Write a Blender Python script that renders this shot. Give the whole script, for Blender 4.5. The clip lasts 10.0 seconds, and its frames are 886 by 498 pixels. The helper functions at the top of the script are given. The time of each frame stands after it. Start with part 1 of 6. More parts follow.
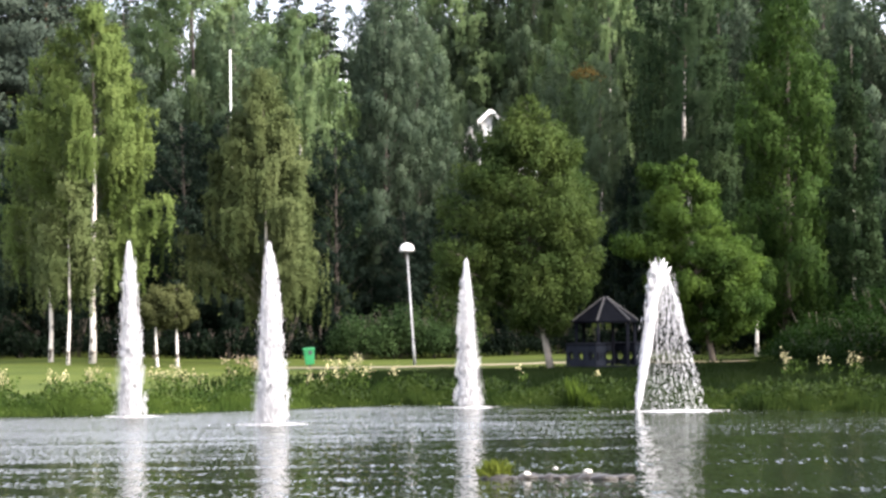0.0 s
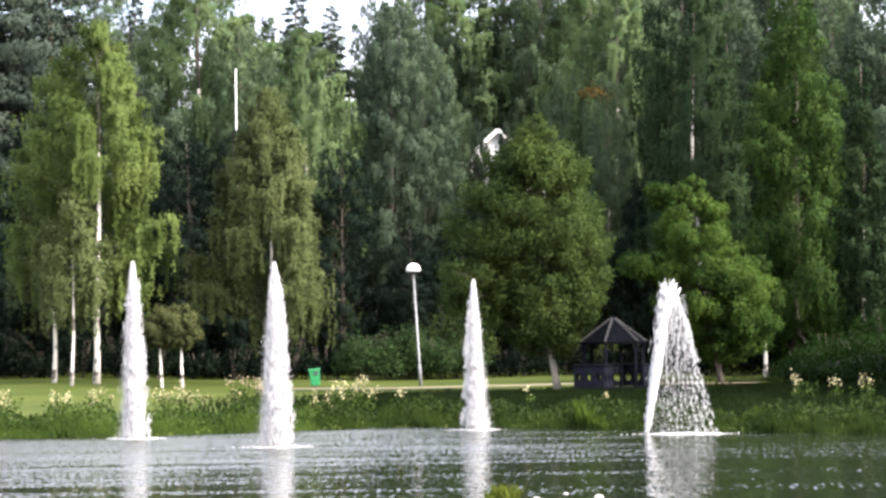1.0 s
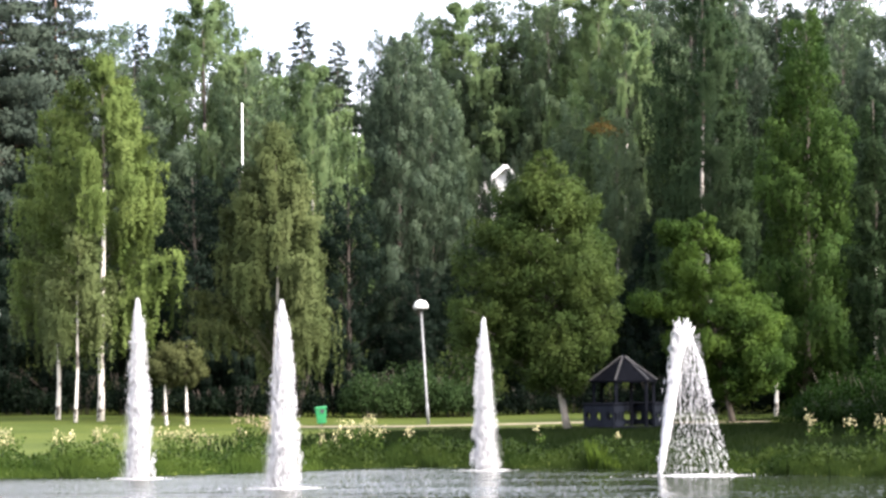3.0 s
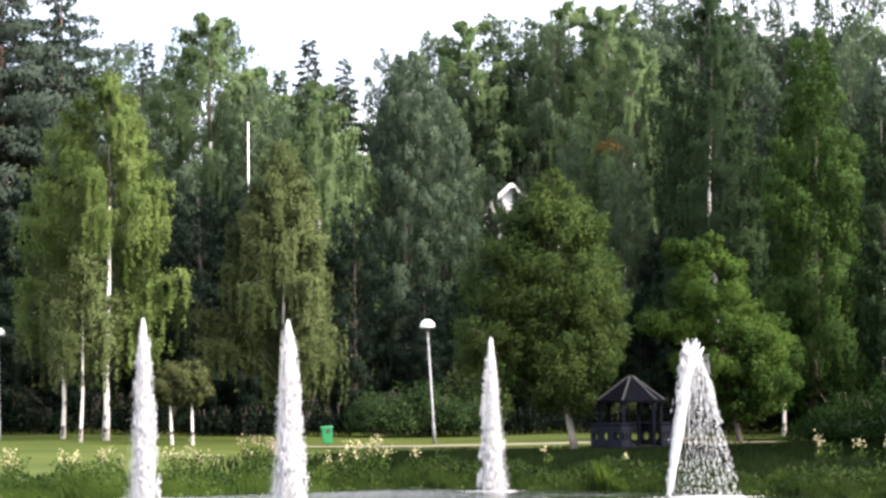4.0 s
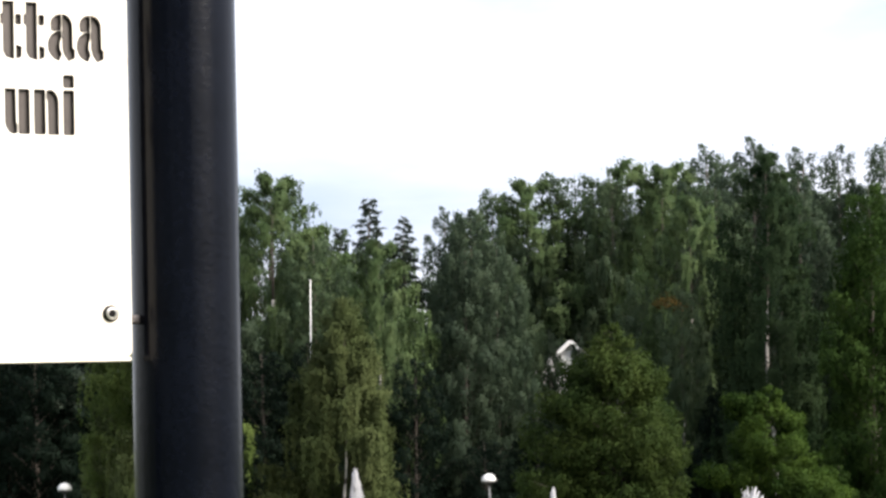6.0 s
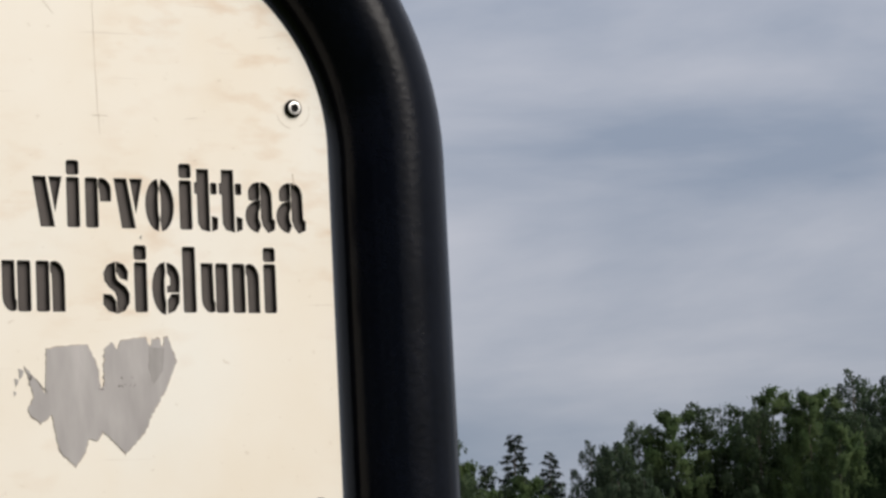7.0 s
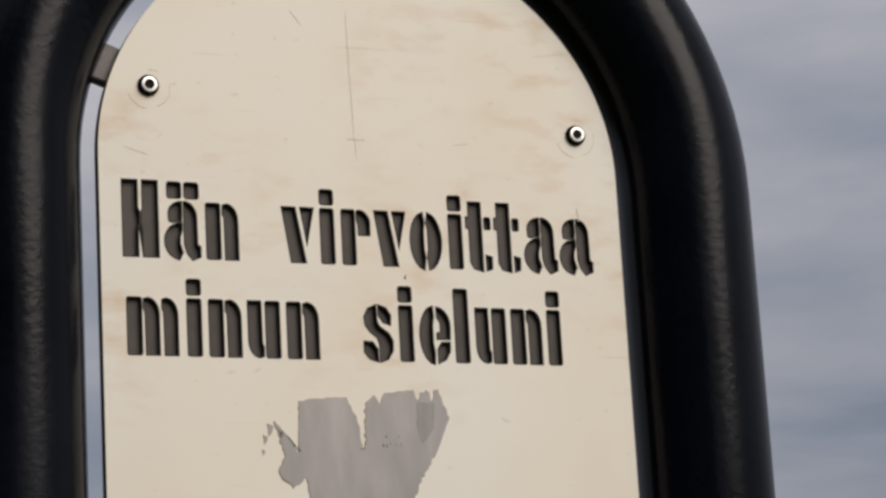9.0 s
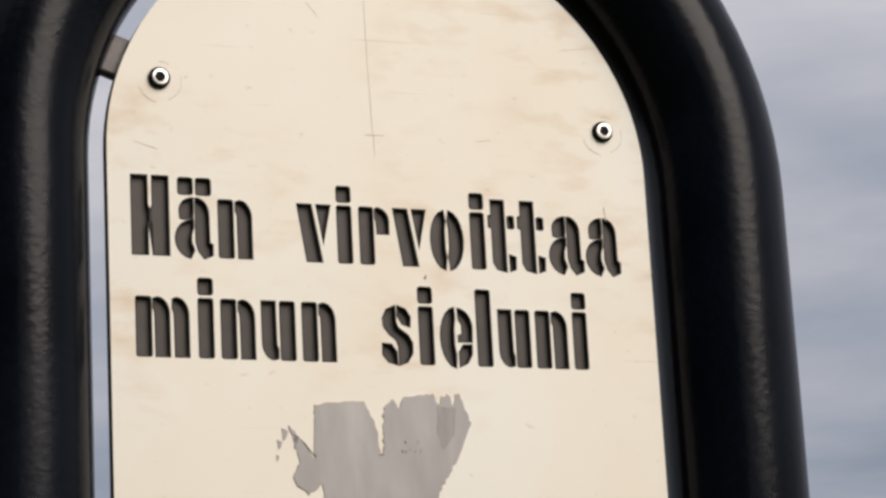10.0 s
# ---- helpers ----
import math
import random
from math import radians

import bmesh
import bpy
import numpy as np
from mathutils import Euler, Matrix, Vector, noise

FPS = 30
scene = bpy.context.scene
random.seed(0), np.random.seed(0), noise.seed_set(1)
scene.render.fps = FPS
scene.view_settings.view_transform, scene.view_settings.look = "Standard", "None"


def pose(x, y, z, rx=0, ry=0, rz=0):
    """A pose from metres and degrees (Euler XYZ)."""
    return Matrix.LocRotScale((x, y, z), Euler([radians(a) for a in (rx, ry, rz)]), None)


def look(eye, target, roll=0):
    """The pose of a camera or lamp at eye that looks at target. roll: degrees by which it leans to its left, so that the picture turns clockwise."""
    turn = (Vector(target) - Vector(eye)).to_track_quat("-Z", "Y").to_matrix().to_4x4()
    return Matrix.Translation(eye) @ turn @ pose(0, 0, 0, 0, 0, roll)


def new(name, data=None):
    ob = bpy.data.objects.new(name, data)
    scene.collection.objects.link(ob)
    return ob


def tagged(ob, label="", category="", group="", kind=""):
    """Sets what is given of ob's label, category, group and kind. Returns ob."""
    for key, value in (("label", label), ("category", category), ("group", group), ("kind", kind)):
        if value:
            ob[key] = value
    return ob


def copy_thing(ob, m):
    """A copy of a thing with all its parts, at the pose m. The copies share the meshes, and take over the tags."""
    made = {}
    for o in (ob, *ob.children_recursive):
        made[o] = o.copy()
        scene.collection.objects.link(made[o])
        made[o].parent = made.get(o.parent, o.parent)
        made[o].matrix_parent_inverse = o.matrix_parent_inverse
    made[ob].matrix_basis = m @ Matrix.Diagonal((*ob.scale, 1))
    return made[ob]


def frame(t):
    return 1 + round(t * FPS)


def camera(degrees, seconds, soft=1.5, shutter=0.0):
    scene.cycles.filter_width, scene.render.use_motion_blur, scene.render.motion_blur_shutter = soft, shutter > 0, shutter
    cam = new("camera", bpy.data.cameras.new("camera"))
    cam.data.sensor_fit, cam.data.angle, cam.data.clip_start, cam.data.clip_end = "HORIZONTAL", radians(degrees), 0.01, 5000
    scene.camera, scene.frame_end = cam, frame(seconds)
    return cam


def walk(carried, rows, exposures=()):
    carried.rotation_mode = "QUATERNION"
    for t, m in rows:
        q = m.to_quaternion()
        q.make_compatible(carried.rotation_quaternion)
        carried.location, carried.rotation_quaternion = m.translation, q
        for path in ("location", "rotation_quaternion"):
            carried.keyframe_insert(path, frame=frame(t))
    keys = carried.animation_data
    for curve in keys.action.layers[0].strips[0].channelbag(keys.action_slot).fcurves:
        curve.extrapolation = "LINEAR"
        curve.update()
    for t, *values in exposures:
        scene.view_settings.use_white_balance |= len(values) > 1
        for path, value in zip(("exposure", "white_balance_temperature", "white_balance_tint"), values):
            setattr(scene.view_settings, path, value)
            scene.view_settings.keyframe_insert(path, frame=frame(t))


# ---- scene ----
# Camera and its walk
cam = camera(18.55, 10.0, soft=2.8)
PATH = [
    (0, (0.385, -1.265, 2.609), (0.561, 18.726, 3.168), -0.90),
    (0.5, (0.390, -0.730, 2.643), (0.537, 19.260, 3.276), -0.89),
    (1, (0.351, -0.397, 2.652), (0.487, 19.590, 3.358), -0.83),
    (1.5, (0.328, -0.106, 2.646), (0.454, 19.878, 3.420), -0.82),
    (2, (0.298, 0.222, 2.665), (0.415, 20.204, 3.510), -0.75),
    (2.5, (0.242, 0.531, 2.717), (0.352, 20.510, 3.623), -0.69),
    (4, (0.154, 1.318, 2.839), (0.220, 21.287, 3.939), -0.63),
    (4.5, (0.113, 0.656, 2.765), (0.088, 20.622, 3.933), -0.66),
    (5, (0.068, -0.372, 2.429), (-0.116, 19.590, 3.649), -0.73),
    (5.2, (0.034, -0.378, 2.447), (-0.289, 19.577, 3.738), -0.70),
    (6.3, (-0.068, -0.277, 2.458), (-0.416, 19.517, 5.297), -0.80),
    (6.5, (-0.098, -0.211, 2.450), (-0.397, 19.525, 5.673), -2.56),
    (7, (-0.109, -0.138, 2.439), (-1.432, 19.406, 6.471), -2.14),
    (7.5, (-0.159, -0.022, 2.457), (-2.221, 19.386, 6.823), -1.75),
    (8, (-0.179, 0.049, 2.450), (-2.770, 19.326, 7.104), -1.36),
    (8.5, (-0.167, 0.113, 2.376), (-3.126, 19.088, 7.962), -1.70),
    (9, (-0.172, 0.167, 2.341), (-3.236, 18.962, 8.453), -2.16),
    (9.5, (-0.162, 0.208, 2.337), (-3.494, 18.899, 8.628), -1.85),
    (10, (-0.175, 0.236, 2.338), (-3.476, 18.903, 8.713), -1.92),
]
EXPOSURES = [(0.0, 2.54, 6350, 15), (2.6, 2.62, 6350, 15), (4.0, 2.42, 6350, 15), (4.6, 2.22, 6350, 15), (5.0, 2.52, 6350, 15), (5.3, 2.44, 6350, 15), (6.3, 0.69, 6400, 10), (7.0, -0.17, 6300, 11), (7.6, -0.49, 6450, 12), (8.2, -0.49, 6500, 12), (9.0, -0.67, 6500, 12), (9.5, -0.59, 6500, 12), (10.0, -0.33, 6500, 12)]
walk(cam, [(t, look(eye, target, roll)) for t, eye, target, roll in PATH], EXPOSURES)

# World: a bright overcast sky with soft banks of cloud
SUN_AZ, SUN_EL = radians(124), radians(33)
world = bpy.data.worlds.new("overcast_sky")
scene.world = world
world.use_nodes = True
wn, wl = world.node_tree.nodes, world.node_tree.links
wn.clear()
w_out, w_bg = wn.new("ShaderNodeOutputWorld"), wn.new("ShaderNodeBackground")
w_sky = wn.new("ShaderNodeTexSky")
w_sky.sky_type, w_sky.sun_disc = "NISHITA", False
w_sky.sun_elevation, w_sky.sun_rotation = SUN_EL, SUN_AZ
w_co, w_map, w_noise = wn.new("ShaderNodeTexCoord"), wn.new("ShaderNodeMapping"), wn.new("ShaderNodeTexNoise")
w_map.inputs["Scale"].default_value = (1.7, 1.7, 6.2)
w_map.inputs["Rotation"].default_value = (radians(1), radians(-1), 0)
w_noise.inputs["Scale"].default_value, w_noise.inputs["Detail"].default_value = 2.3, 7.0
w_noise.inputs["Roughness"].default_value, w_noise.inputs["Distortion"].default_value = 0.52, 0.25
w_ramp = wn.new("ShaderNodeValToRGB")
w_ramp.color_ramp.elements[0].position, w_ramp.color_ramp.elements[0].color = 0.32, (3.15, 3.58, 4.35, 1)
w_ramp.color_ramp.elements[1].position, w_ramp.color_ramp.elements[1].color = 0.68, (6.9, 6.75, 6.95, 1)
w_mix = wn.new("ShaderNodeMix")
w_mix.data_type = "RGBA"
w_mix.inputs["Factor"].default_value = 0.88
wl.new(w_co.outputs["Generated"], w_map.inputs["Vector"])
wl.new(w_map.outputs["Vector"], w_noise.inputs["Vector"])
wl.new(w_noise.outputs["Fac"], w_ramp.inputs["Fac"])
wl.new(w_sky.outputs["Color"], w_mix.inputs["A"])
wl.new(w_ramp.outputs["Color"], w_mix.inputs["B"])
w_sep, w_up, w_lift = wn.new("ShaderNodeSeparateXYZ"), wn.new("ShaderNodeMapRange"), wn.new("ShaderNodeVectorMath")
for key, v in (("From Min", 0.14), ("From Max", 0.45), ("To Min", 0.95), ("To Max", 1.28)):
    w_up.inputs[key].default_value = v
w_lift.operation = "SCALE"
wl.new(w_co.outputs["Generated"], w_sep.inputs["Vector"])
wl.new(w_sep.outputs["Z"], w_up.inputs["Value"])
wl.new(w_mix.outputs["Result"], w_lift.inputs[0])
wl.new(w_up.outputs["Result"], w_lift.inputs["Scale"])
wl.new(w_lift.outputs[0], w_bg.inputs["Color"])
w_bg.inputs["Strength"].default_value = 0.10
wl.new(w_bg.outputs["Background"], w_out.inputs["Surface"])

sun_data = bpy.data.lights.new("sun", "SUN")
sun_data.energy, sun_data.angle, sun_data.color = 4.15, radians(44), (1.0, 0.91, 0.80)
sun = new("sun", sun_data)
sun_dir = Vector((math.sin(SUN_AZ) * math.cos(SUN_EL), math.cos(SUN_AZ) * math.cos(SUN_EL), math.sin(SUN_EL)))
sun.matrix_world = look(sun_dir * 50, (0, 0, 0))


# Materials
def nodes_of(name):
    m = bpy.data.materials.new(name)
    m.use_nodes = True
    n = m.node_tree.nodes
    return m, n, m.node_tree.links, n["Principled BSDF"]


def surf(name, dark, light, scale=4.0, rough=0.7, metal=0.0, bump=0.15, fine=12.0, stretch=(1, 1, 1), lo=0.35, hi=0.65, depth=0.02, rvar=0.0):
    """Two tones mixed by a coarse and a fine noise, with relief from the fine one."""
    m, n, l, b = nodes_of(name)
    co, mp = n.new("ShaderNodeTexCoord"), n.new("ShaderNodeMapping")
    mp.inputs["Scale"].default_value = stretch
    l.new(co.outputs["Object"], mp.inputs["Vector"])
    n1, n2 = n.new("ShaderNodeTexNoise"), n.new("ShaderNodeTexNoise")
    n1.inputs["Scale"].default_value, n1.inputs["Detail"].default_value = scale, 4.0
    n2.inputs["Scale"].default_value, n2.inputs["Detail"].default_value = scale * fine, 3.0
    for x in (n1, n2):
        l.new(mp.outputs["Vector"], x.inputs["Vector"])
    mix = n.new("ShaderNodeMath")
    mix.operation = "MULTIPLY_ADD"
    mix.inputs[1].default_value = 0.4
    l.new(n2.outputs["Fac"], mix.inputs[0])
    sc = n.new("ShaderNodeMath")
    sc.operation = "MULTIPLY"
    sc.inputs[1].default_value = 0.6
    l.new(n1.outputs["Fac"], sc.inputs[0])
    l.new(sc.outputs[0], mix.inputs[2])
    r = n.new("ShaderNodeValToRGB")
    r.color_ramp.elements[0].position, r.color_ramp.elements[0].color = lo, (*dark, 1)
    r.color_ramp.elements[1].position, r.color_ramp.elements[1].color = hi, (*light, 1)
    l.new(mix.outputs[0], r.inputs["Fac"])
    l.new(r.outputs["Color"], b.inputs["Base Color"])
    b.inputs["Roughness"].default_value, b.inputs["Metallic"].default_value = rough, metal
    if rvar:
        rr = n.new("ShaderNodeMapRange")
        rr.inputs["To Min"].default_value, rr.inputs["To Max"].default_value = rough - rvar, rough + rvar
        l.new(n1.outputs["Fac"], rr.inputs["Value"])
        l.new(rr.outputs["Result"], b.inputs["Roughness"])
    if bump:
        bp = n.new("ShaderNodeBump")
        bp.inputs["Strength"].default_value, bp.inputs["Distance"].default_value = bump, depth
        l.new(n2.outputs["Fac"], bp.inputs["Height"])
        l.new(bp.outputs["Normal"], b.inputs["Normal"])
    return m


def leafy(name, dark, light, trans=0.45, rough=0.6, gloss=0.05):
    """Leaves: each one its own tone, some light passing through."""
    m, n, l, b = nodes_of(name)
    g, r, o = n.new("ShaderNodeNewGeometry"), n.new("ShaderNodeValToRGB"), n.new("ShaderNodeObjectInfo")
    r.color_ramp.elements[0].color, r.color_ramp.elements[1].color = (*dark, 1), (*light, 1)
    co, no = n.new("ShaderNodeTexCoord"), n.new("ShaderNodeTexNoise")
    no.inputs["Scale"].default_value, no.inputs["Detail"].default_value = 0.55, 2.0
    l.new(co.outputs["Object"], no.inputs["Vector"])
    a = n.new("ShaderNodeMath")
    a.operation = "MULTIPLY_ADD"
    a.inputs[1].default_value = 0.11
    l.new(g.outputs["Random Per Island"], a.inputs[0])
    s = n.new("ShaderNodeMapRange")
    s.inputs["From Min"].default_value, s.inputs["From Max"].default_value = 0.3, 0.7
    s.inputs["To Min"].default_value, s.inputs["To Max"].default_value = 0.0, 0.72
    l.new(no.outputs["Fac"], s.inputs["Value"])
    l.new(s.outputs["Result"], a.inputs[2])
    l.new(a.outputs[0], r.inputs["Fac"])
    h = n.new("ShaderNodeHueSaturation")
    hv = n.new("ShaderNodeMapRange")
    hv.inputs["To Min"].default_value, hv.inputs["To Max"].default_value = 0.85, 1.15
    l.new(o.outputs["Random"], hv.inputs["Value"])
    l.new(hv.outputs["Result"], h.inputs["Value"])
    l.new(r.outputs["Color"], h.inputs["Color"])
    l.new(h.outputs["Color"], b.inputs["Base Color"])
    b.inputs["Roughness"].default_value = rough
    b.inputs["Specular IOR Level"].default_value = gloss
    t, x = n.new("ShaderNodeBsdfTranslucent"), n.new("ShaderNodeMixShader")
    l.new(h.outputs["Color"], t.inputs["Color"])
    x.inputs["Fac"].default_value = trans
    l.new(b.outputs["BSDF"], x.inputs[1])
    l.new(t.outputs["BSDF"], x.inputs[2])
    l.new(x.outputs["Shader"], n["Material Output"].inputs["Surface"])
    return m


def water_material():
    """Dark water whose fine ripples tilt the surface, liveliest round the fountains."""
    m, n, l, b = nodes_of("pond_water")
    b.inputs["Base Color"].default_value = (0.012, 0.016, 0.010, 1)
    b.inputs["Roughness"].default_value, b.inputs["IOR"].default_value = 0.04, 1.33
    co = n.new("ShaderNodeTexCoord")

    def grain(scale, detail):
        mp, no = n.new("ShaderNodeMapping"), n.new("ShaderNodeTexNoise")
        mp.inputs["Scale"].default_value = scale
        no.inputs["Scale"].default_value, no.inputs["Detail"].default_value = 1.0, detail
        l.new(co.outputs["Object"], mp.inputs["Vector"])
        l.new(mp.outputs["Vector"], no.inputs["Vector"])
        return no

    def span(value, a0, a1, b0, b1):
        r = n.new("ShaderNodeMapRange")
        for key, v in (("From Min", a0), ("From Max", a1), ("To Min", b0), ("To Max", b1)):
            r.inputs[key].default_value = v
        l.new(value, r.inputs["Value"])
        return r.outputs["Result"]

    def times(a, b2):
        x = n.new("ShaderNodeMath")
        x.operation = "MULTIPLY"
        l.new(a, x.inputs[0])
        l.new(b2, x.inputs[1])
        return x.outputs[0]

    def tilted(fields, off, reach):
        """Noise colours summed, centred and scaled into a tilt of the surface."""
        total = None
        for field, k in fields:
            x = n.new("ShaderNodeVectorMath")
            x.operation = "MULTIPLY_ADD"
            x.inputs[1].default_value = (k, k, k)
            l.new(field.outputs["Color"], x.inputs[0])
            if total is not None:
                l.new(total, x.inputs[2])
            total = x.outputs[0]
        mid, flat = n.new("ShaderNodeVectorMath"), n.new("ShaderNodeVectorMath")
        mid.operation, flat.operation = "SUBTRACT", "MULTIPLY"
        k = 0.5 * sum(k for _, k in fields)
        mid.inputs[1].default_value = (k, k + off, k)
        flat.inputs[1].default_value = reach
        l.new(total, mid.inputs[0])
        l.new(mid.outputs[0], flat.inputs[0])
        return flat.outputs[0]

    def scaled(vector, amount):
        x = n.new("ShaderNodeVectorMath")
        x.operation = "SCALE"
        l.new(vector, x.inputs[0])
        l.new(amount, x.inputs["Scale"])
        return x.outputs[0]

    sep, lee = n.new("ShaderNodeSeparateXYZ"), n.new("ShaderNodeAttribute")
    l.new(co.outputs["Object"], sep.inputs["Vector"])
    lee.attribute_name = "open_water"
    def summed(*terms):
        """Values with weights, added up."""
        total = None
        for value, k in terms:
            x = n.new("ShaderNodeMath")
            x.operation = "MULTIPLY_ADD"
            x.inputs[1].default_value = k
            x.inputs[2].default_value = 0.0
            l.new(value, x.inputs[0])
            if total is not None:
                l.new(total, x.inputs[2])
            total = x.outputs[0]
        return total

    # Faint wind ripples over the whole pond, in lanes
    lanes = grain((0.06, 0.70, 1), 3.0).outputs["Fac"]
    wind = times(lee.outputs["Fac"], span(lanes, 0.40, 0.60, 0.35, 1.0))
    waves = scaled(tilted(((grain((13.0, 2.2, 1), 2.0), 1.0), (grain((34.0, 7.0, 1), 1.0), 0.4)), 0.02, (0.32, 0.48, 0.0)), wind)
    # Falling spray roughens the water round the jets; farther off it breaks up into flecks and lanes
    near = span(sep.outputs["Y"], 40.0, 68.0, -0.02, 0.84)
    east = span(sep.outputs["X"], -7.0, 8.0, 0.0, 0.80)
    flecks = grain((14.0, 2.1, 1), 3.0).outputs["Fac"]
    drift = grain((0.12, 0.25, 1), 3.0).outputs["Fac"]
    stir = span(summed((near, 1.0), (east, -1.0), (flecks, 2.8), (lanes, 1.6), (drift, 0.9)), 2.94, 3.30, 0.0, 1.0)
    stir = times(stir, lee.outputs["Fac"])
    patter = scaled(tilted(((grain((30.0, 22.0, 1), 1.0), 1.0),), 0.13, (0.8, 1.1, 0.0)), stir)
    both = n.new("ShaderNodeVectorMath")
    both.operation = "ADD"
    l.new(waves, both.inputs[0])
    l.new(patter, both.inputs[1])
    g, plus, unit = n.new("ShaderNodeNewGeometry"), n.new("ShaderNodeVectorMath"), n.new("ShaderNodeVectorMath")
    plus.operation, unit.operation = "ADD", "NORMALIZE"
    l.new(g.outputs["Normal"], plus.inputs[0])
    l.new(both.outputs[0], plus.inputs[1])
    l.new(plus.outputs[0], unit.inputs[0])
    l.new(unit.outputs[0], b.inputs["Normal"])
    return m


def birch_bark_material():
    m, n, l, b = nodes_of("birch_bark")
    co, mp, n1, n2 = n.new("ShaderNodeTexCoord"), n.new("ShaderNodeMapping"), n.new("ShaderNodeTexNoise"), n.new("ShaderNodeTexNoise")
    mp.inputs["Scale"].default_value = (2.0, 2.0, 1.4)
    l.new(co.outputs["Object"], mp.inputs["Vector"])
    for x, s in ((n1, 1.7), (n2, 14.0)):
        x.inputs["Scale"].default_value, x.inputs["Detail"].default_value = s, 3.0
        l.new(mp.outputs["Vector"], x.inputs["Vector"])
    r, r2, mx = n.new("ShaderNodeValToRGB"), n.new("ShaderNodeValToRGB"), n.new("ShaderNodeMix")
    r.color_ramp.elements[0].position, r.color_ramp.elements[0].color = 0.40, (0, 0, 0, 1)
    r.color_ramp.elements[1].position, r.color_ramp.elements[1].color = 0.47, (1, 1, 1, 1)
    r2.color_ramp.elements[0].color, r2.color_ramp.elements[1].color = (0.36, 0.335, 0.30, 1), (0.58, 0.55, 0.51, 1)
    mx.data_type = "RGBA"
    mx.inputs["A"].default_value = (0.07, 0.06, 0.05, 1)
    l.new(n1.outputs["Fac"], r.inputs["Fac"])
    l.new(n2.outputs["Fac"], r2.inputs["Fac"])
    l.new(r.outputs["Color"], mx.inputs["Factor"])
    l.new(r2.outputs["Color"], mx.inputs["B"])
    l.new(mx.outputs["Result"], b.inputs["Base Color"])
    b.inputs["Roughness"].default_value = 0.75
    return m


def foam_material():
    m, n, l, b = nodes_of("white_water")
    b.inputs["Base Color"].default_value = (0.66, 0.66, 0.67, 1)
    b.inputs["Roughness"].default_value = 0.35
    t, x = n.new("ShaderNodeBsdfTranslucent"), n.new("ShaderNodeMixShader")
    t.inputs["Color"].default_value = (0.58, 0.59, 0.61, 1)
    x.inputs["Fac"].default_value = 0.5
    l.new(b.outputs["BSDF"], x.inputs[1])
    l.new(t.outputs["BSDF"], x.inputs[2])
    l.new(x.outputs["Shader"], n["Material Output"].inputs["Surface"])
    return m


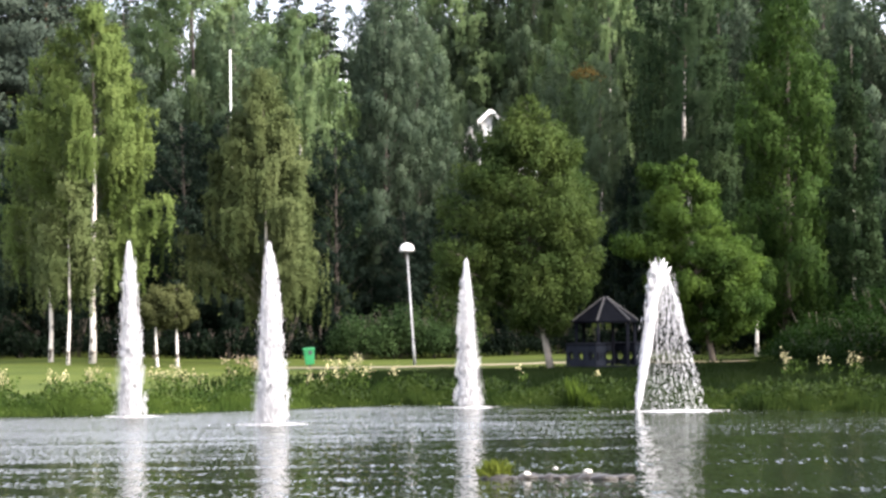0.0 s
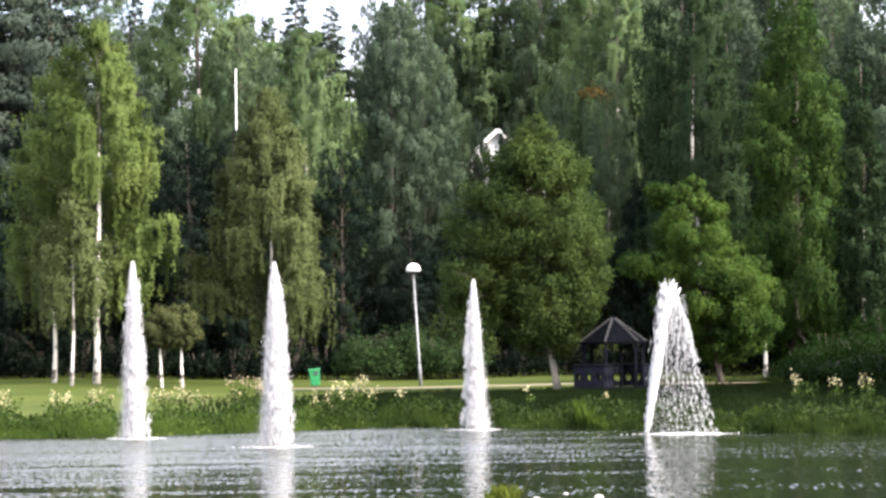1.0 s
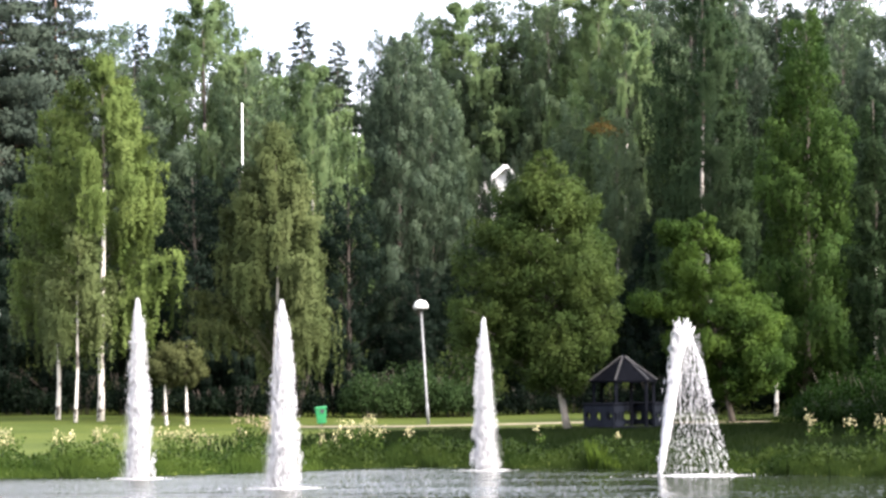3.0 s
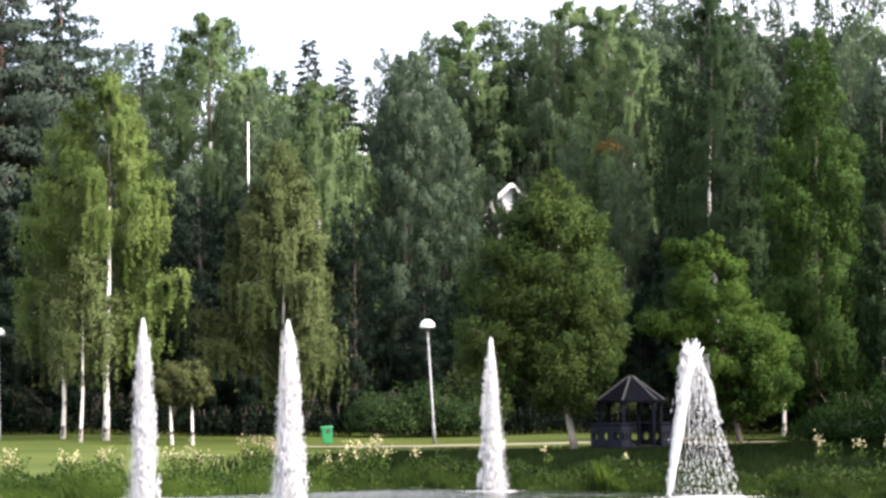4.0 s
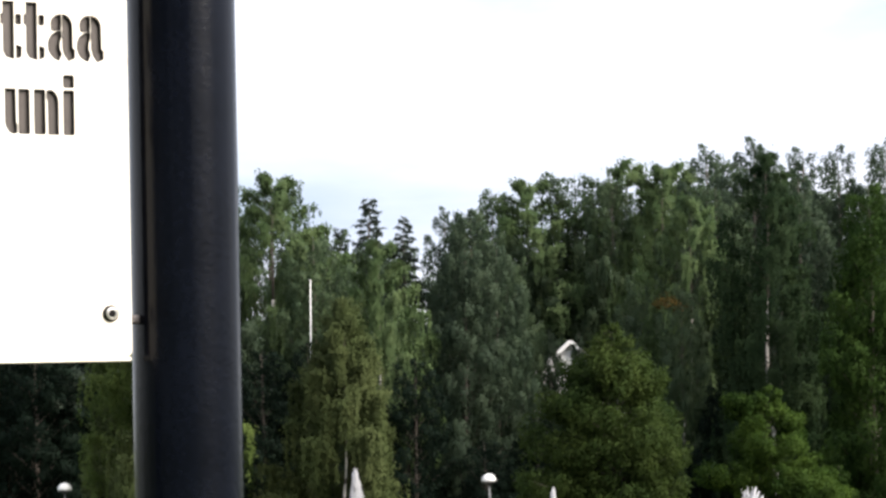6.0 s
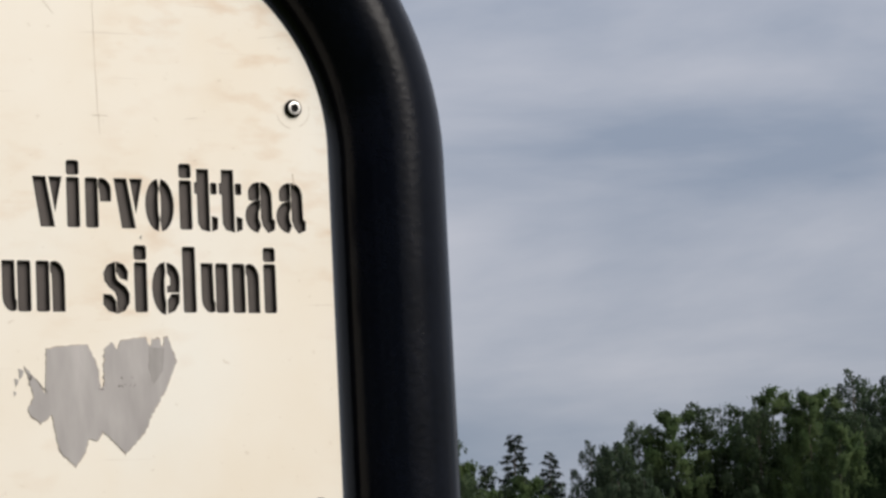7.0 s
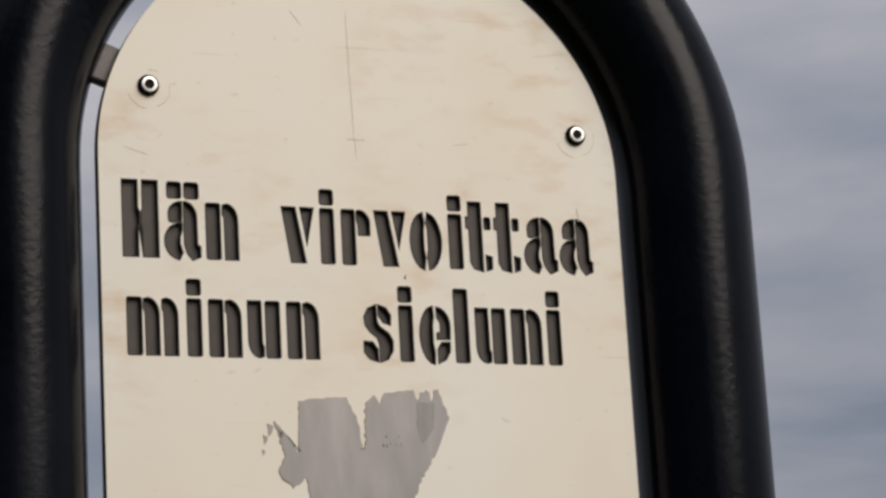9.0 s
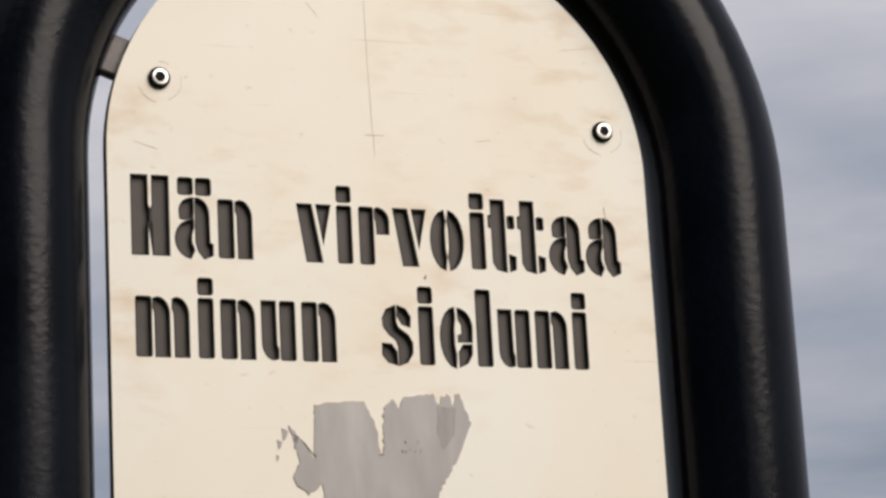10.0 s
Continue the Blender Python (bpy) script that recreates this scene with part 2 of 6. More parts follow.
MAT = {
    "ground": surf("lawn_and_soil", (0.0230, 0.0357, 0.0060), (0.0540, 0.0678, 0.0124), 0.16, 0.9, bump=0.4, fine=40, depth=0.05),
    "water": water_material(),
    "gravel": surf("pale_gravel", (0.1373, 0.1107, 0.0687), (0.2061, 0.1717, 0.1145), 1.2, 0.9, bump=0.5, fine=30),
    "birch_bark": birch_bark_material(),
    "bark": surf("grey_brown_bark", (0.0318, 0.0238, 0.0186), (0.0901, 0.0742, 0.0583), 3.0, 0.85, bump=0.6, stretch=(1, 1, 0.3)),
    "pale_bark": surf("pale_grey_bark", (0.1431, 0.1251, 0.1038), (0.2862, 0.2576, 0.2218), 3.0, 0.85, bump=0.6, stretch=(1, 1, 0.3)),
    "pine_bark": surf("pine_bark", (0.053, 0.0292, 0.0186), (0.1378, 0.0795, 0.0477), 2.0, 0.85, bump=0.6, stretch=(1, 1, 0.4)),
    "birch_leaf": leafy("birch_leaves", (0.0463, 0.0738, 0.0185), (0.1052, 0.1397, 0.0404)),
    "olive_leaf": leafy("olive_birch_leaves", (0.0484, 0.0686, 0.0241), (0.1018, 0.1234, 0.0484)),
    "dull_leaf": leafy("dusty_leaves", (0.0455, 0.0537, 0.0207), (0.0965, 0.1088, 0.0413)),
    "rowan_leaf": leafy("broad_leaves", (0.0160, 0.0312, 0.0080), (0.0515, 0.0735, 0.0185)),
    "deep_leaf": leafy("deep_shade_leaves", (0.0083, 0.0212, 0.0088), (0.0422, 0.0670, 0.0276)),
    # Underwood leaves hold the wood's deep shade in their colour.
    "underwood_leaf": leafy("shade_toned_underwood_leaves", (0.0021, 0.0053, 0.0032), (0.0085, 0.0159, 0.0074)),
    # Near-black leaves that put the shaded hollows of the wood into colour.
    "gloom_leaf": leafy("shade_toned_gloom_leaves", (0.0037, 0.0085, 0.0058), (0.0138, 0.0244, 0.0154)),
    # Meadow green is darkened to carry the tree shade over this slope.
    "meadow": leafy("shaded_meadow_blades", (0.0032, 0.0080, 0.0019), (0.0111, 0.0188, 0.0039)),
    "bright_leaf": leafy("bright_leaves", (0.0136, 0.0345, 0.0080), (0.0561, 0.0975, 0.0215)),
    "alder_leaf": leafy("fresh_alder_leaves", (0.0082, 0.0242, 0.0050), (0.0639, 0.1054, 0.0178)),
    # The next three leaf colours are lifted and blued to carry distance haze.
    "forest_leaf": leafy("hazed_wood_leaves", (0.0420, 0.0712, 0.0373), (0.0875, 0.1212, 0.0606), gloss=0.12),
    "shade_leaf": leafy("hazed_green_leaves", (0.0313, 0.0523, 0.0325), (0.0674, 0.0957, 0.0547), gloss=0.12),
    "pale_leaf": leafy("pale_hazed_leaves", (0.0534, 0.0937, 0.0356), (0.1068, 0.1484, 0.0581), gloss=0.12),
    "needle": leafy("spruce_needles", (0.0162, 0.0248, 0.0191), (0.0334, 0.0448, 0.0316), trans=0.2),
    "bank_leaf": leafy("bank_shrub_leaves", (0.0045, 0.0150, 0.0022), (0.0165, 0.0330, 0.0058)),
    "fresh_reed": leafy("fresh_reed_blades", (0.0191, 0.0350, 0.0038), (0.0413, 0.0636, 0.0095), trans=0.3),
    # Parapet colour includes the tree shade over the summerhouse.
    "panel_wood": surf("weathered_shaded_panel", (0.0074, 0.0090, 0.0126), (0.0141, 0.0164, 0.0223), 5.0, 0.75, bump=0.4, stretch=(1, 1, 0.2)),
    "autumn_leaf": leafy("yellowed_leaves", (0.053, 0.0382, 0.0106), (0.106, 0.0716, 0.0191)),
    # Darker copy of the bank grass; tree shade on the right bank is in its colour.
    "shaded_reed": leafy("shaded_bank_grass_blades", (0.0085, 0.0185, 0.0034), (0.0270, 0.0420, 0.0080), trans=0.3),
    "shrub_leaf": leafy("fresh_shrub_leaves", (0.0213, 0.0426, 0.0139), (0.0448, 0.0746, 0.0256)),
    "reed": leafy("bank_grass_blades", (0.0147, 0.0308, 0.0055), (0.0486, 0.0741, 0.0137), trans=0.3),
    "bloom": leafy("cream_blossom", (0.2748, 0.2461, 0.1259), (0.4350, 0.4007, 0.2519), trans=0.2),
    "pink_bloom": leafy("faded_pink_blossom", (0.2385, 0.1908, 0.1272), (0.3816, 0.3074, 0.2226), trans=0.2),
    "foam": foam_material(),
    "stone": surf("wet_stone", (0.0052, 0.0045, 0.0034), (0.0193, 0.0160, 0.0126), 3.0, 0.5, bump=0.6),
    "bird_stand_in": surf("bird_stand_in", (0.2226, 0.212, 0.1961), (0.3498, 0.3392, 0.318), 5.0, 0.7, bump=0.4),
    "galvanised": surf("weathered_galvanised_steel", (0.1378, 0.1431, 0.1484), (0.2226, 0.2279, 0.2332), 6.0, 0.55, 0.4, bump=0.1),
    "lamp_glass": surf("opal_lamp_glass", (0.55, 0.55, 0.53), (0.64, 0.64, 0.63), 2.0, 0.25, bump=0.0),
    "dark_metal": surf("dark_painted_metal", (0.02, 0.02, 0.022), (0.045, 0.045, 0.05), 6.0, 0.5, bump=0.1),
    "bin_green": surf("green_plastic", (0.0064, 0.1378, 0.0398), (0.0159, 0.212, 0.0689), 4.0, 0.45, bump=0.1),
    # Summerhouse wood and felt are darkened to stand in for nearby trees' shade.
    "dark_wood": surf("shade_darkened_wood", (0.0042, 0.0048, 0.0069), (0.009, 0.0101, 0.0138), 5.0, 0.7, bump=0.4, stretch=(1, 1, 0.2)),
    "shingle": surf("shade_darkened_roof_felt", (0.0018, 0.0021, 0.0030), (0.0036, 0.0040, 0.0055), 3.0, 0.85, bump=0.4),
    "grey_trim": surf("weathered_grey_trim", (0.0112, 0.0108, 0.0112), (0.0207, 0.0200, 0.0200), 4.0, 0.7, bump=0.2),
    "white_paint": surf("white_paint", (0.70, 0.70, 0.69), (0.82, 0.82, 0.80), 2.0, 0.5, bump=0.1),
    "roof_brown": surf("brown_roof_tiles", (0.0398, 0.0238, 0.0186), (0.0742, 0.0451, 0.0345), 2.0, 0.8, bump=0.4),
    "window": surf("dark_window_glass", (0.02, 0.022, 0.025), (0.04, 0.045, 0.05), 1.0, 0.08, bump=0.0),
    "tube": surf("black_powder_coat", (0.0014, 0.0020, 0.0040), (0.0030, 0.0042, 0.0085), 14.0, 0.21, bump=0.30, fine=14, depth=0.0006, rvar=0.08),
    "backing": surf("dark_brown_backing", (0.0405, 0.0324, 0.0284), (0.0621, 0.0500, 0.0446), 8.0, 0.6, bump=0.1, depth=0.001),
    "cut_edge": surf("near_black_cut_edge", (0.004, 0.0032, 0.003), (0.012, 0.009, 0.008), 90.0, 0.7, bump=0.1, depth=0.0005),
    "edge_brown": surf("brown_edge_line", (0.20, 0.14, 0.10), (0.50, 0.42, 0.34), 70.0, 0.7, bump=0.0, lo=0.4, hi=0.6),
    "steel": surf("stainless_steel", (0.45, 0.44, 0.42), (0.68, 0.67, 0.65), 60.0, 0.28, 1.0, bump=0.05, depth=0.0005),
    "socket": surf("dark_socket", (0.006, 0.006, 0.006), (0.014, 0.012, 0.012), 60.0, 0.5, bump=0.0),
    "bracket": surf("grey_steel_bracket", (0.045, 0.040, 0.041), (0.095, 0.085, 0.085), 25.0, 0.42, 0.4, bump=0.1, depth=0.0005),
    "residue": surf("grey_tape_residue", (0.27, 0.257, 0.255), (0.43, 0.412, 0.408), 15.0, 0.45, bump=0.35, fine=5, depth=0.0012, lo=0.32, hi=0.66, stretch=(1, 1, 0.28)),
    "scratch": surf("brown_hairline", (0.26, 0.21, 0.16), (0.50, 0.42, 0.33), 60.0, 0.7, bump=0.0),
    "residue_fold": surf("grey_tape_fold", (0.24, 0.23, 0.225), (0.33, 0.315, 0.31), 30.0, 0.5, bump=0.3, fine=5, depth=0.001, stretch=(1, 1, 0.3)),
    "residue_dark": surf("dark_adhesive", (0.05, 0.045, 0.04), (0.10, 0.09, 0.08), 40.0, 0.6, bump=0.1, depth=0.0005),
}


def plate_material():
    """Cream enamelled plate with brown stains, rubbed marks and fine scratches."""
    m, n, l, b = nodes_of("cream_plate")
    co = n.new("ShaderNodeTexCoord")

    def noisy(scale, stretch, lo, hi, detail=4.0):
        mp, no, r = n.new("ShaderNodeMapping"), n.new("ShaderNodeTexNoise"), n.new("ShaderNodeMapRange")
        mp.inputs["Scale"].default_value = stretch
        no.inputs["Scale"].default_value, no.inputs["Detail"].default_value = scale, detail
        l.new(co.outputs["Object"], mp.inputs["Vector"])
        l.new(mp.outputs["Vector"], no.inputs["Vector"])
        r.inputs["From Min"].default_value, r.inputs["From Max"].default_value = lo, hi
        l.new(no.outputs["Fac"], r.inputs["Value"])
        return r.outputs["Result"]

    def layer(under, factor, colour, amount):
        k, mx = n.new("ShaderNodeMath"), n.new("ShaderNodeMix")
        k.operation = "MULTIPLY"
        k.inputs[1].default_value = amount
        l.new(factor, k.inputs[0])
        mx.data_type = "RGBA"
        mx.inputs["B"].default_value = (*colour, 1)
        l.new(k.outputs[0], mx.inputs["Factor"])
        if isinstance(under, tuple):
            mx.inputs["A"].default_value = (*under, 1)
        else:
            l.new(under, mx.inputs["A"])
        return mx.outputs["Result"]

    c = layer((0.79, 0.755, 0.68), noisy(6.0, (1, 1, 1), 0.35, 0.65), (0.75, 0.685, 0.575), 0.9)
    c = layer(c, noisy(4.3, (1, 1, 0.8), 0.50, 0.66), (0.76, 0.765, 0.73), 0.6)
    both = n.new("ShaderNodeMath")
    both.operation = "MULTIPLY"
    l.new(noisy(24.0, (1.0, 1, 2.4), 0.50, 0.72, 6.0), both.inputs[0])
    l.new(noisy(5.0, (1, 1, 1), 0.46, 0.60), both.inputs[1])
    c = layer(c, both.outputs[0], (0.62, 0.47, 0.33), 0.7)
    c = layer(c, noisy(95.0, (1.0, 1, 1.5), 0.66, 0.74), (0.42, 0.33, 0.24), 0.35)
    c = layer(c, noisy(40.0, (0.25, 1, 9.0), 0.68, 0.74), (0.50, 0.42, 0.34), 0.35)
    l.new(c, b.inputs["Base Color"])
    b.inputs["Roughness"].default_value = 0.42
    bp, no = n.new("ShaderNodeBump"), n.new("ShaderNodeTexNoise")
    no.inputs["Scale"].default_value = 120.0
    l.new(co.outputs["Object"], no.inputs["Vector"])
    bp.inputs["Strength"].default_value, bp.inputs["Distance"].default_value = 0.08, 0.0005
    l.new(no.outputs["Fac"], bp.inputs["Height"])
    l.new(bp.outputs["Normal"], b.inputs["Normal"])
    return m


MAT["plate"] = plate_material()
for key, level in (("ground", 0.06), ("stone", 0.3)):
    MAT[key].node_tree.nodes["Principled BSDF"].inputs["Specular IOR Level"].default_value = level
for key in ("shingle", "dark_wood", "panel_wood"):
    MAT[key].node_tree.nodes["Principled BSDF"].inputs["Specular IOR Level"].default_value = 0.01
MAT["tube"].node_tree.nodes["Principled BSDF"].inputs["Specular IOR Level"].default_value = 0.15
MAT["socket"].node_tree.nodes["Principled BSDF"].inputs["Specular IOR Level"].default_value = 0.05


# Mesh helpers
def part(name, bm, material, parent=None, label="", smooth=False, kind=""):
    """Links a bmesh or a mesh as one object under a thing or a part."""
    if isinstance(bm, bmesh.types.BMesh):
        me = bpy.data.meshes.new(name)
        bm.to_mesh(me)
        bm.free()
    else:
        me = bm
    if not me.materials:
        me.materials.append(MAT[material])
    if smooth:
        me.polygons.foreach_set("use_smooth", [True] * len(me.polygons))
    ob = new(name, me)
    ob.parent = parent
    return tagged(ob, label, kind=kind)


def thing(name, m, label, category, group="", kind=""):
    ob = new(name)
    ob.empty_display_size = 0.2
    ob.matrix_basis = m
    return tagged(ob, label, category, group, kind)


def box(bm, x0, x1, y0, y1, z0, z1, bevel=0.0):
    r = bmesh.ops.create_cube(bm, size=1.0)
    vs = r["verts"]
    bmesh.ops.scale(bm, vec=(x1 - x0, y1 - y0, z1 - z0), verts=vs)
    bmesh.ops.translate(bm, vec=((x0 + x1) / 2, (y0 + y1) / 2, (z0 + z1) / 2), verts=vs)
    if bevel:
        es = list({e for v in vs for e in v.link_edges})
        bmesh.ops.bevel(bm, geom=es, offset=bevel, segments=2, affect="EDGES", profile=0.5)
    return bm


def sweep(bm, pts, radii, sides=10, cap=True):
    """A tube along pts with a radius at each."""
    pts = [Vector(p) for p in pts]
    rings, side = [], None
    for i, p in enumerate(pts):
        d = (pts[min(i + 1, len(pts) - 1)] - pts[max(i - 1, 0)]).normalized()
        if side is None:
            side = d.orthogonal().normalized()
        side = (side - d * side.dot(d)).normalized()
        up = d.cross(side)
        rings.append([bm.verts.new(p + (side * math.cos(a) + up * math.sin(a)) * radii[i]) for a in (2 * math.pi * k / sides for k in range(sides))])
    for a, b in zip(rings, rings[1:]):
        for k in range(sides):
            bm.faces.new((a[k], a[(k + 1) % sides], b[(k + 1) % sides], b[k]))
    if cap:
        bm.faces.new(rings[0][::-1])
        bm.faces.new(rings[-1])
    return bm


def lathe(bm, profile, sides=24):
    """A turned shape from (radius, height) pairs."""
    rings = [[bm.verts.new((r * math.cos(2 * math.pi * k / sides), r * math.sin(2 * math.pi * k / sides), z)) for k in range(sides)] for r, z in profile]
    for a, b in zip(rings, rings[1:]):
        for k in range(sides):
            bm.faces.new((a[k], a[(k + 1) % sides], b[(k + 1) % sides], b[k]))
    bm.faces.new(rings[0][::-1])
    bm.faces.new(rings[-1])
    return bm


def mesh_from(name, verts, faces):
    """A mesh from an array of corners and an array of faces with equal numbers of corners."""
    me = bpy.data.meshes.new(name)
    nv, nf, k = len(verts), len(faces), faces.shape[1]
    me.vertices.add(nv)
    me.vertices.foreach_set("co", np.asarray(verts, np.float32).ravel())
    me.loops.add(nf * k)
    me.loops.foreach_set("vertex_index", np.asarray(faces, np.int32).ravel())
    me.polygons.add(nf)
    me.polygons.foreach_set("loop_start", np.arange(0, nf * k, k, dtype=np.int32))
    me.update(calc_edges=True)
    return me


def soft_normals(me, facing, corners):
    """Leaves shade with the clump that they belong to."""
    if facing is not None:
        me.polygons.foreach_set("use_smooth", [True] * len(me.polygons))
        me.normals_split_custom_set_from_vertices(np.repeat(facing, corners, 0).tolist())
    return me


def leaf_mesh(name, at, length, rng, droop=0.6, wide=0.5, three=False, facing=None):
    """Leaves as folded blades: at (N, 3) their stalks, length (N,)."""
    n = len(at)
    a = rng.normal(size=(n, 3))
    a[:, 2] -= droop * 1.6
    a /= np.linalg.norm(a, axis=1, keepdims=True)
    b = np.cross(a, rng.normal(size=(n, 3)))
    b /= np.linalg.norm(b, axis=1, keepdims=True) + 1e-9
    c = np.cross(a, b)
    if facing is not None:
        turn = np.where((c * facing).sum(1) < 0, -1.0, 1.0)[:, None]
        b, c = b * turn, c * turn
    L = length[:, None]
    if three:
        v = np.stack([at - b * L * wide * 0.5, at + a * L, at + b * L * wide * 0.5], 1)
        return soft_normals(mesh_from(name, v.reshape(-1, 3), np.arange(3 * n).reshape(n, 3)), facing, 3)
    v = np.stack([at, at + a * L * 0.45 - b * L * wide * 0.5 - c * L * 0.06, at + a * L, at + a * L * 0.45 + b * L * wide * 0.5 - c * L * 0.06], 1)
    return soft_normals(mesh_from(name, v.reshape(-1, 3), np.arange(4 * n).reshape(n, 4)), facing, 4)


# Trees
def crown_shape(kind, s):
    if kind == "birch":
        return np.minimum(1.0, 0.55 + 1.6 * s) * np.clip(1 - s, 0, 1) ** 0.72 * 1.15
    if kind == "column":
        return np.minimum(1.0, 0.6 + 1.5 * s) * np.clip(1 - s, 0, 1) ** 0.34
    if kind == "round":
        return np.sqrt(np.clip(1 - (2 * s - 0.82) ** 2 / 1.42, 0.03, 1)) * np.minimum(1, 0.5 + 1.5 * s) * np.clip(1 - s, 0.01, 1) ** 0.2 * 1.12
    if kind == "spruce":
        return np.clip(1 - s, 0, 1) ** 0.85 + 0.03
    return np.clip(np.sin(np.pi * np.clip(0.18 + s * 0.80, 0, 1)), 0.1, 1)


def tree_meshes(kind, height, radius, base, leaves, seed, size=0.17, droop=1.0, limbs=70, lean=0.0, trunk_r=None, puff=0.42, three=False, tails=0.42, lumpy=1.0, bow=0.0, boughs=()):
    """Trunk with limbs, and a crown of leaves in hanging or rounded clumps on the limbs, both with the foot at the origin."""
    rng = np.random.default_rng(seed)
    bm = bmesh.new()
    r0 = trunk_r or 0.0115 * height + 0.03
    zs = np.linspace(0, height * (0.70 if kind == "round" else 0.985), 12)
    wob = np.cumsum(rng.normal(0, 0.05, (12, 2)), 0) * height / 16
    wob = (wob - wob[0]) * (0.4 if kind == "round" else 1.0)
    px, py = wob[:, 0] + lean * zs + bow * np.sin(np.pi * zs / height), wob[:, 1]
    girth = [max(0.015, r0 * (1.25 if i == 0 else 1) * (1 - zs[i] / height) ** 0.8) for i in range(12)]
    lm, low = bmesh.new(), 7 if kind != "round" else (10 if height < 5 else 5)
    sweep(bm, [(px[i], py[i], zs[i]) for i in range(low)], girth[:low], 9)
    sweep(lm, [(px[i], py[i], zs[i]) for i in range(low - 1, 12)], girth[low - 1:], 7)
    s = np.sort((np.arange(limbs) + rng.random(limbs)) / limbs)
    az = np.arange(limbs) * 2.4 + rng.normal(0, 0.4, limbs)
    lobes = 1 + 0.18 * np.sin(az * 2 + seed) + 0.20 * np.sin(az * 3 + 9 * s + seed * 2) + 0.05 * np.sin(23 * s + seed)
    lobes = 1 + (lobes - 1) * (0.45 if kind == "round" else lumpy)
    reach = np.maximum(0.08 * radius, radius * crown_shape(kind, s) * lobes * rng.uniform(0.70, 1.12, limbs))
    for z, a, out in boughs:
        # A bough of its own: a sheaf of limbs that reaches out of the crown.
        m = 6
        s = np.r_[s, np.clip((z - base) / (height - base) + rng.normal(0, 0.035, m), 0.01, 0.97)]
        az, reach, limbs = np.r_[az, radians(a) + rng.normal(0, 0.22, m)], np.r_[reach, out * rng.uniform(0.72, 1.05, m)], limbs + m
    zt = base + (height - base) * s
    rise = {"birch": 0.75, "column": 1.1, "round": 0.6, "spruce": -0.22}.get(kind, 0.25) * reach
    sag = {"birch": 0.45, "column": 0.15, "spruce": -0.10}.get(kind, 0.15) * reach
    z0 = np.clip(zt - rise + sag, base * 0.75, height * 0.99)
    u = np.linspace(0, 1, 5)
    ox, oy = np.interp(z0, zs, px), np.interp(z0, zs, py)

    def on_limb(i, q, turn=0.0):
        a = az[i] + turn
        return np.stack([ox[i] + np.cos(a) * reach[i] * q, oy[i] + np.sin(a) * reach[i] * q, z0[i] + rise[i] * q - sag[i] * q * q], -1)

    trunk = bpy.data.meshes.new("trunk")
    bm.to_mesh(trunk)
    bm.free()
    for i in range(limbs):
        rr = max(0.010, r0 * 0.19 * (1 - z0[i] / height) + 0.006)
        sweep(lm, [tuple(on_limb(i, q)) for q in u], [rr * (1 - 0.85 * q) + 0.004 for q in u], 5, False)
    boughwork = bpy.data.meshes.new("branchwork")
    lm.to_mesh(boughwork)
    lm.free()
    # Clumps sit at the limbs' ends and along them, on twigs to both sides.
    k = 5
    which = np.repeat(np.arange(limbs), k)
    q = np.tile([1.0, 0.9, 0.78, 0.62, 0.42], limbs) * rng.uniform(0.9, 1.06, limbs * k)
    turn = np.tile([0.0, 0.28, -0.30, 0.34, -0.2], limbs) * rng.uniform(0.5, 1.5, limbs * k)
    mid = on_limb(which, q, turn)
    wide = puff * rng.uniform(0.55, 1.3, limbs * k) * (0.16 + 0.84 * np.clip(reach[which] / radius, 0.1, 1))
    w = wide ** 2 * (0.6 + q)
    c = rng.choice(limbs * k, leaves, p=w / w.sum())
    d = rng.normal(size=(leaves, 3))
    d /= np.linalg.norm(d, axis=1, keepdims=True)
    d *= (rng.random(leaves) ** 0.45)[:, None]
    if kind in ("birch", "column"):
        p = mid[c] + d * wide[c][:, None] * [1.0, 1.0, 0.75]
        strand = np.floor(rng.random(leaves) * 9)
        ang = strand * 0.9 + c
        tail = rng.random(leaves) < tails
        fall = droop * rng.random(leaves) ** 0.8 * (0.4 + 0.6 * ((c * 7 + strand * 3) % 5) / 4)
        hang = mid[c] + np.stack([np.cos(ang) * wide[c] * 0.8, np.sin(ang) * wide[c] * 0.8, -fall], -1) + rng.normal(0, 0.055, (leaves, 3))
        p = np.where(tail[:, None], hang, p)
        lean_leaf = 1.0
    elif kind == "spruce":
        out = np.stack([np.cos(az[which[c]]), np.sin(az[which[c]]), -0.3 + 0 * az[which[c]]], -1)
        p = mid[c] + d * wide[c][:, None] * [1, 1, 0.35] + out * 0.15
        lean_leaf = 0.8
    else:
        p = mid[c] + d * wide[c][:, None] * ([1.1, 1.1, 0.62] if kind == "pine" else [1.0, 1.0, 1.05])
        lean_leaf = 0.2
    p[:, 2] = np.maximum(p[:, 2], base * rng.uniform(0.55, 0.8, leaves))
    axis = np.stack([np.interp(p[:, 2], zs, px), np.interp(p[:, 2], zs, py), p[:, 2]], -1)
    face = 0.9 * (p - mid[c]) / wide[c][:, None] + 0.8 * (p - axis) / radius + [0, 0, 0.35] + rng.normal(0, 0.28 if kind == "round" else 0.10, (leaves, 3))
    face /= np.linalg.norm(face, axis=1, keepdims=True)
    crown = leaf_mesh("crown", p, size * rng.uniform(0.7, 1.35, leaves), rng, lean_leaf, 0.62 if kind != "spruce" else 0.4, three, face)
    return trunk, boughwork, crown


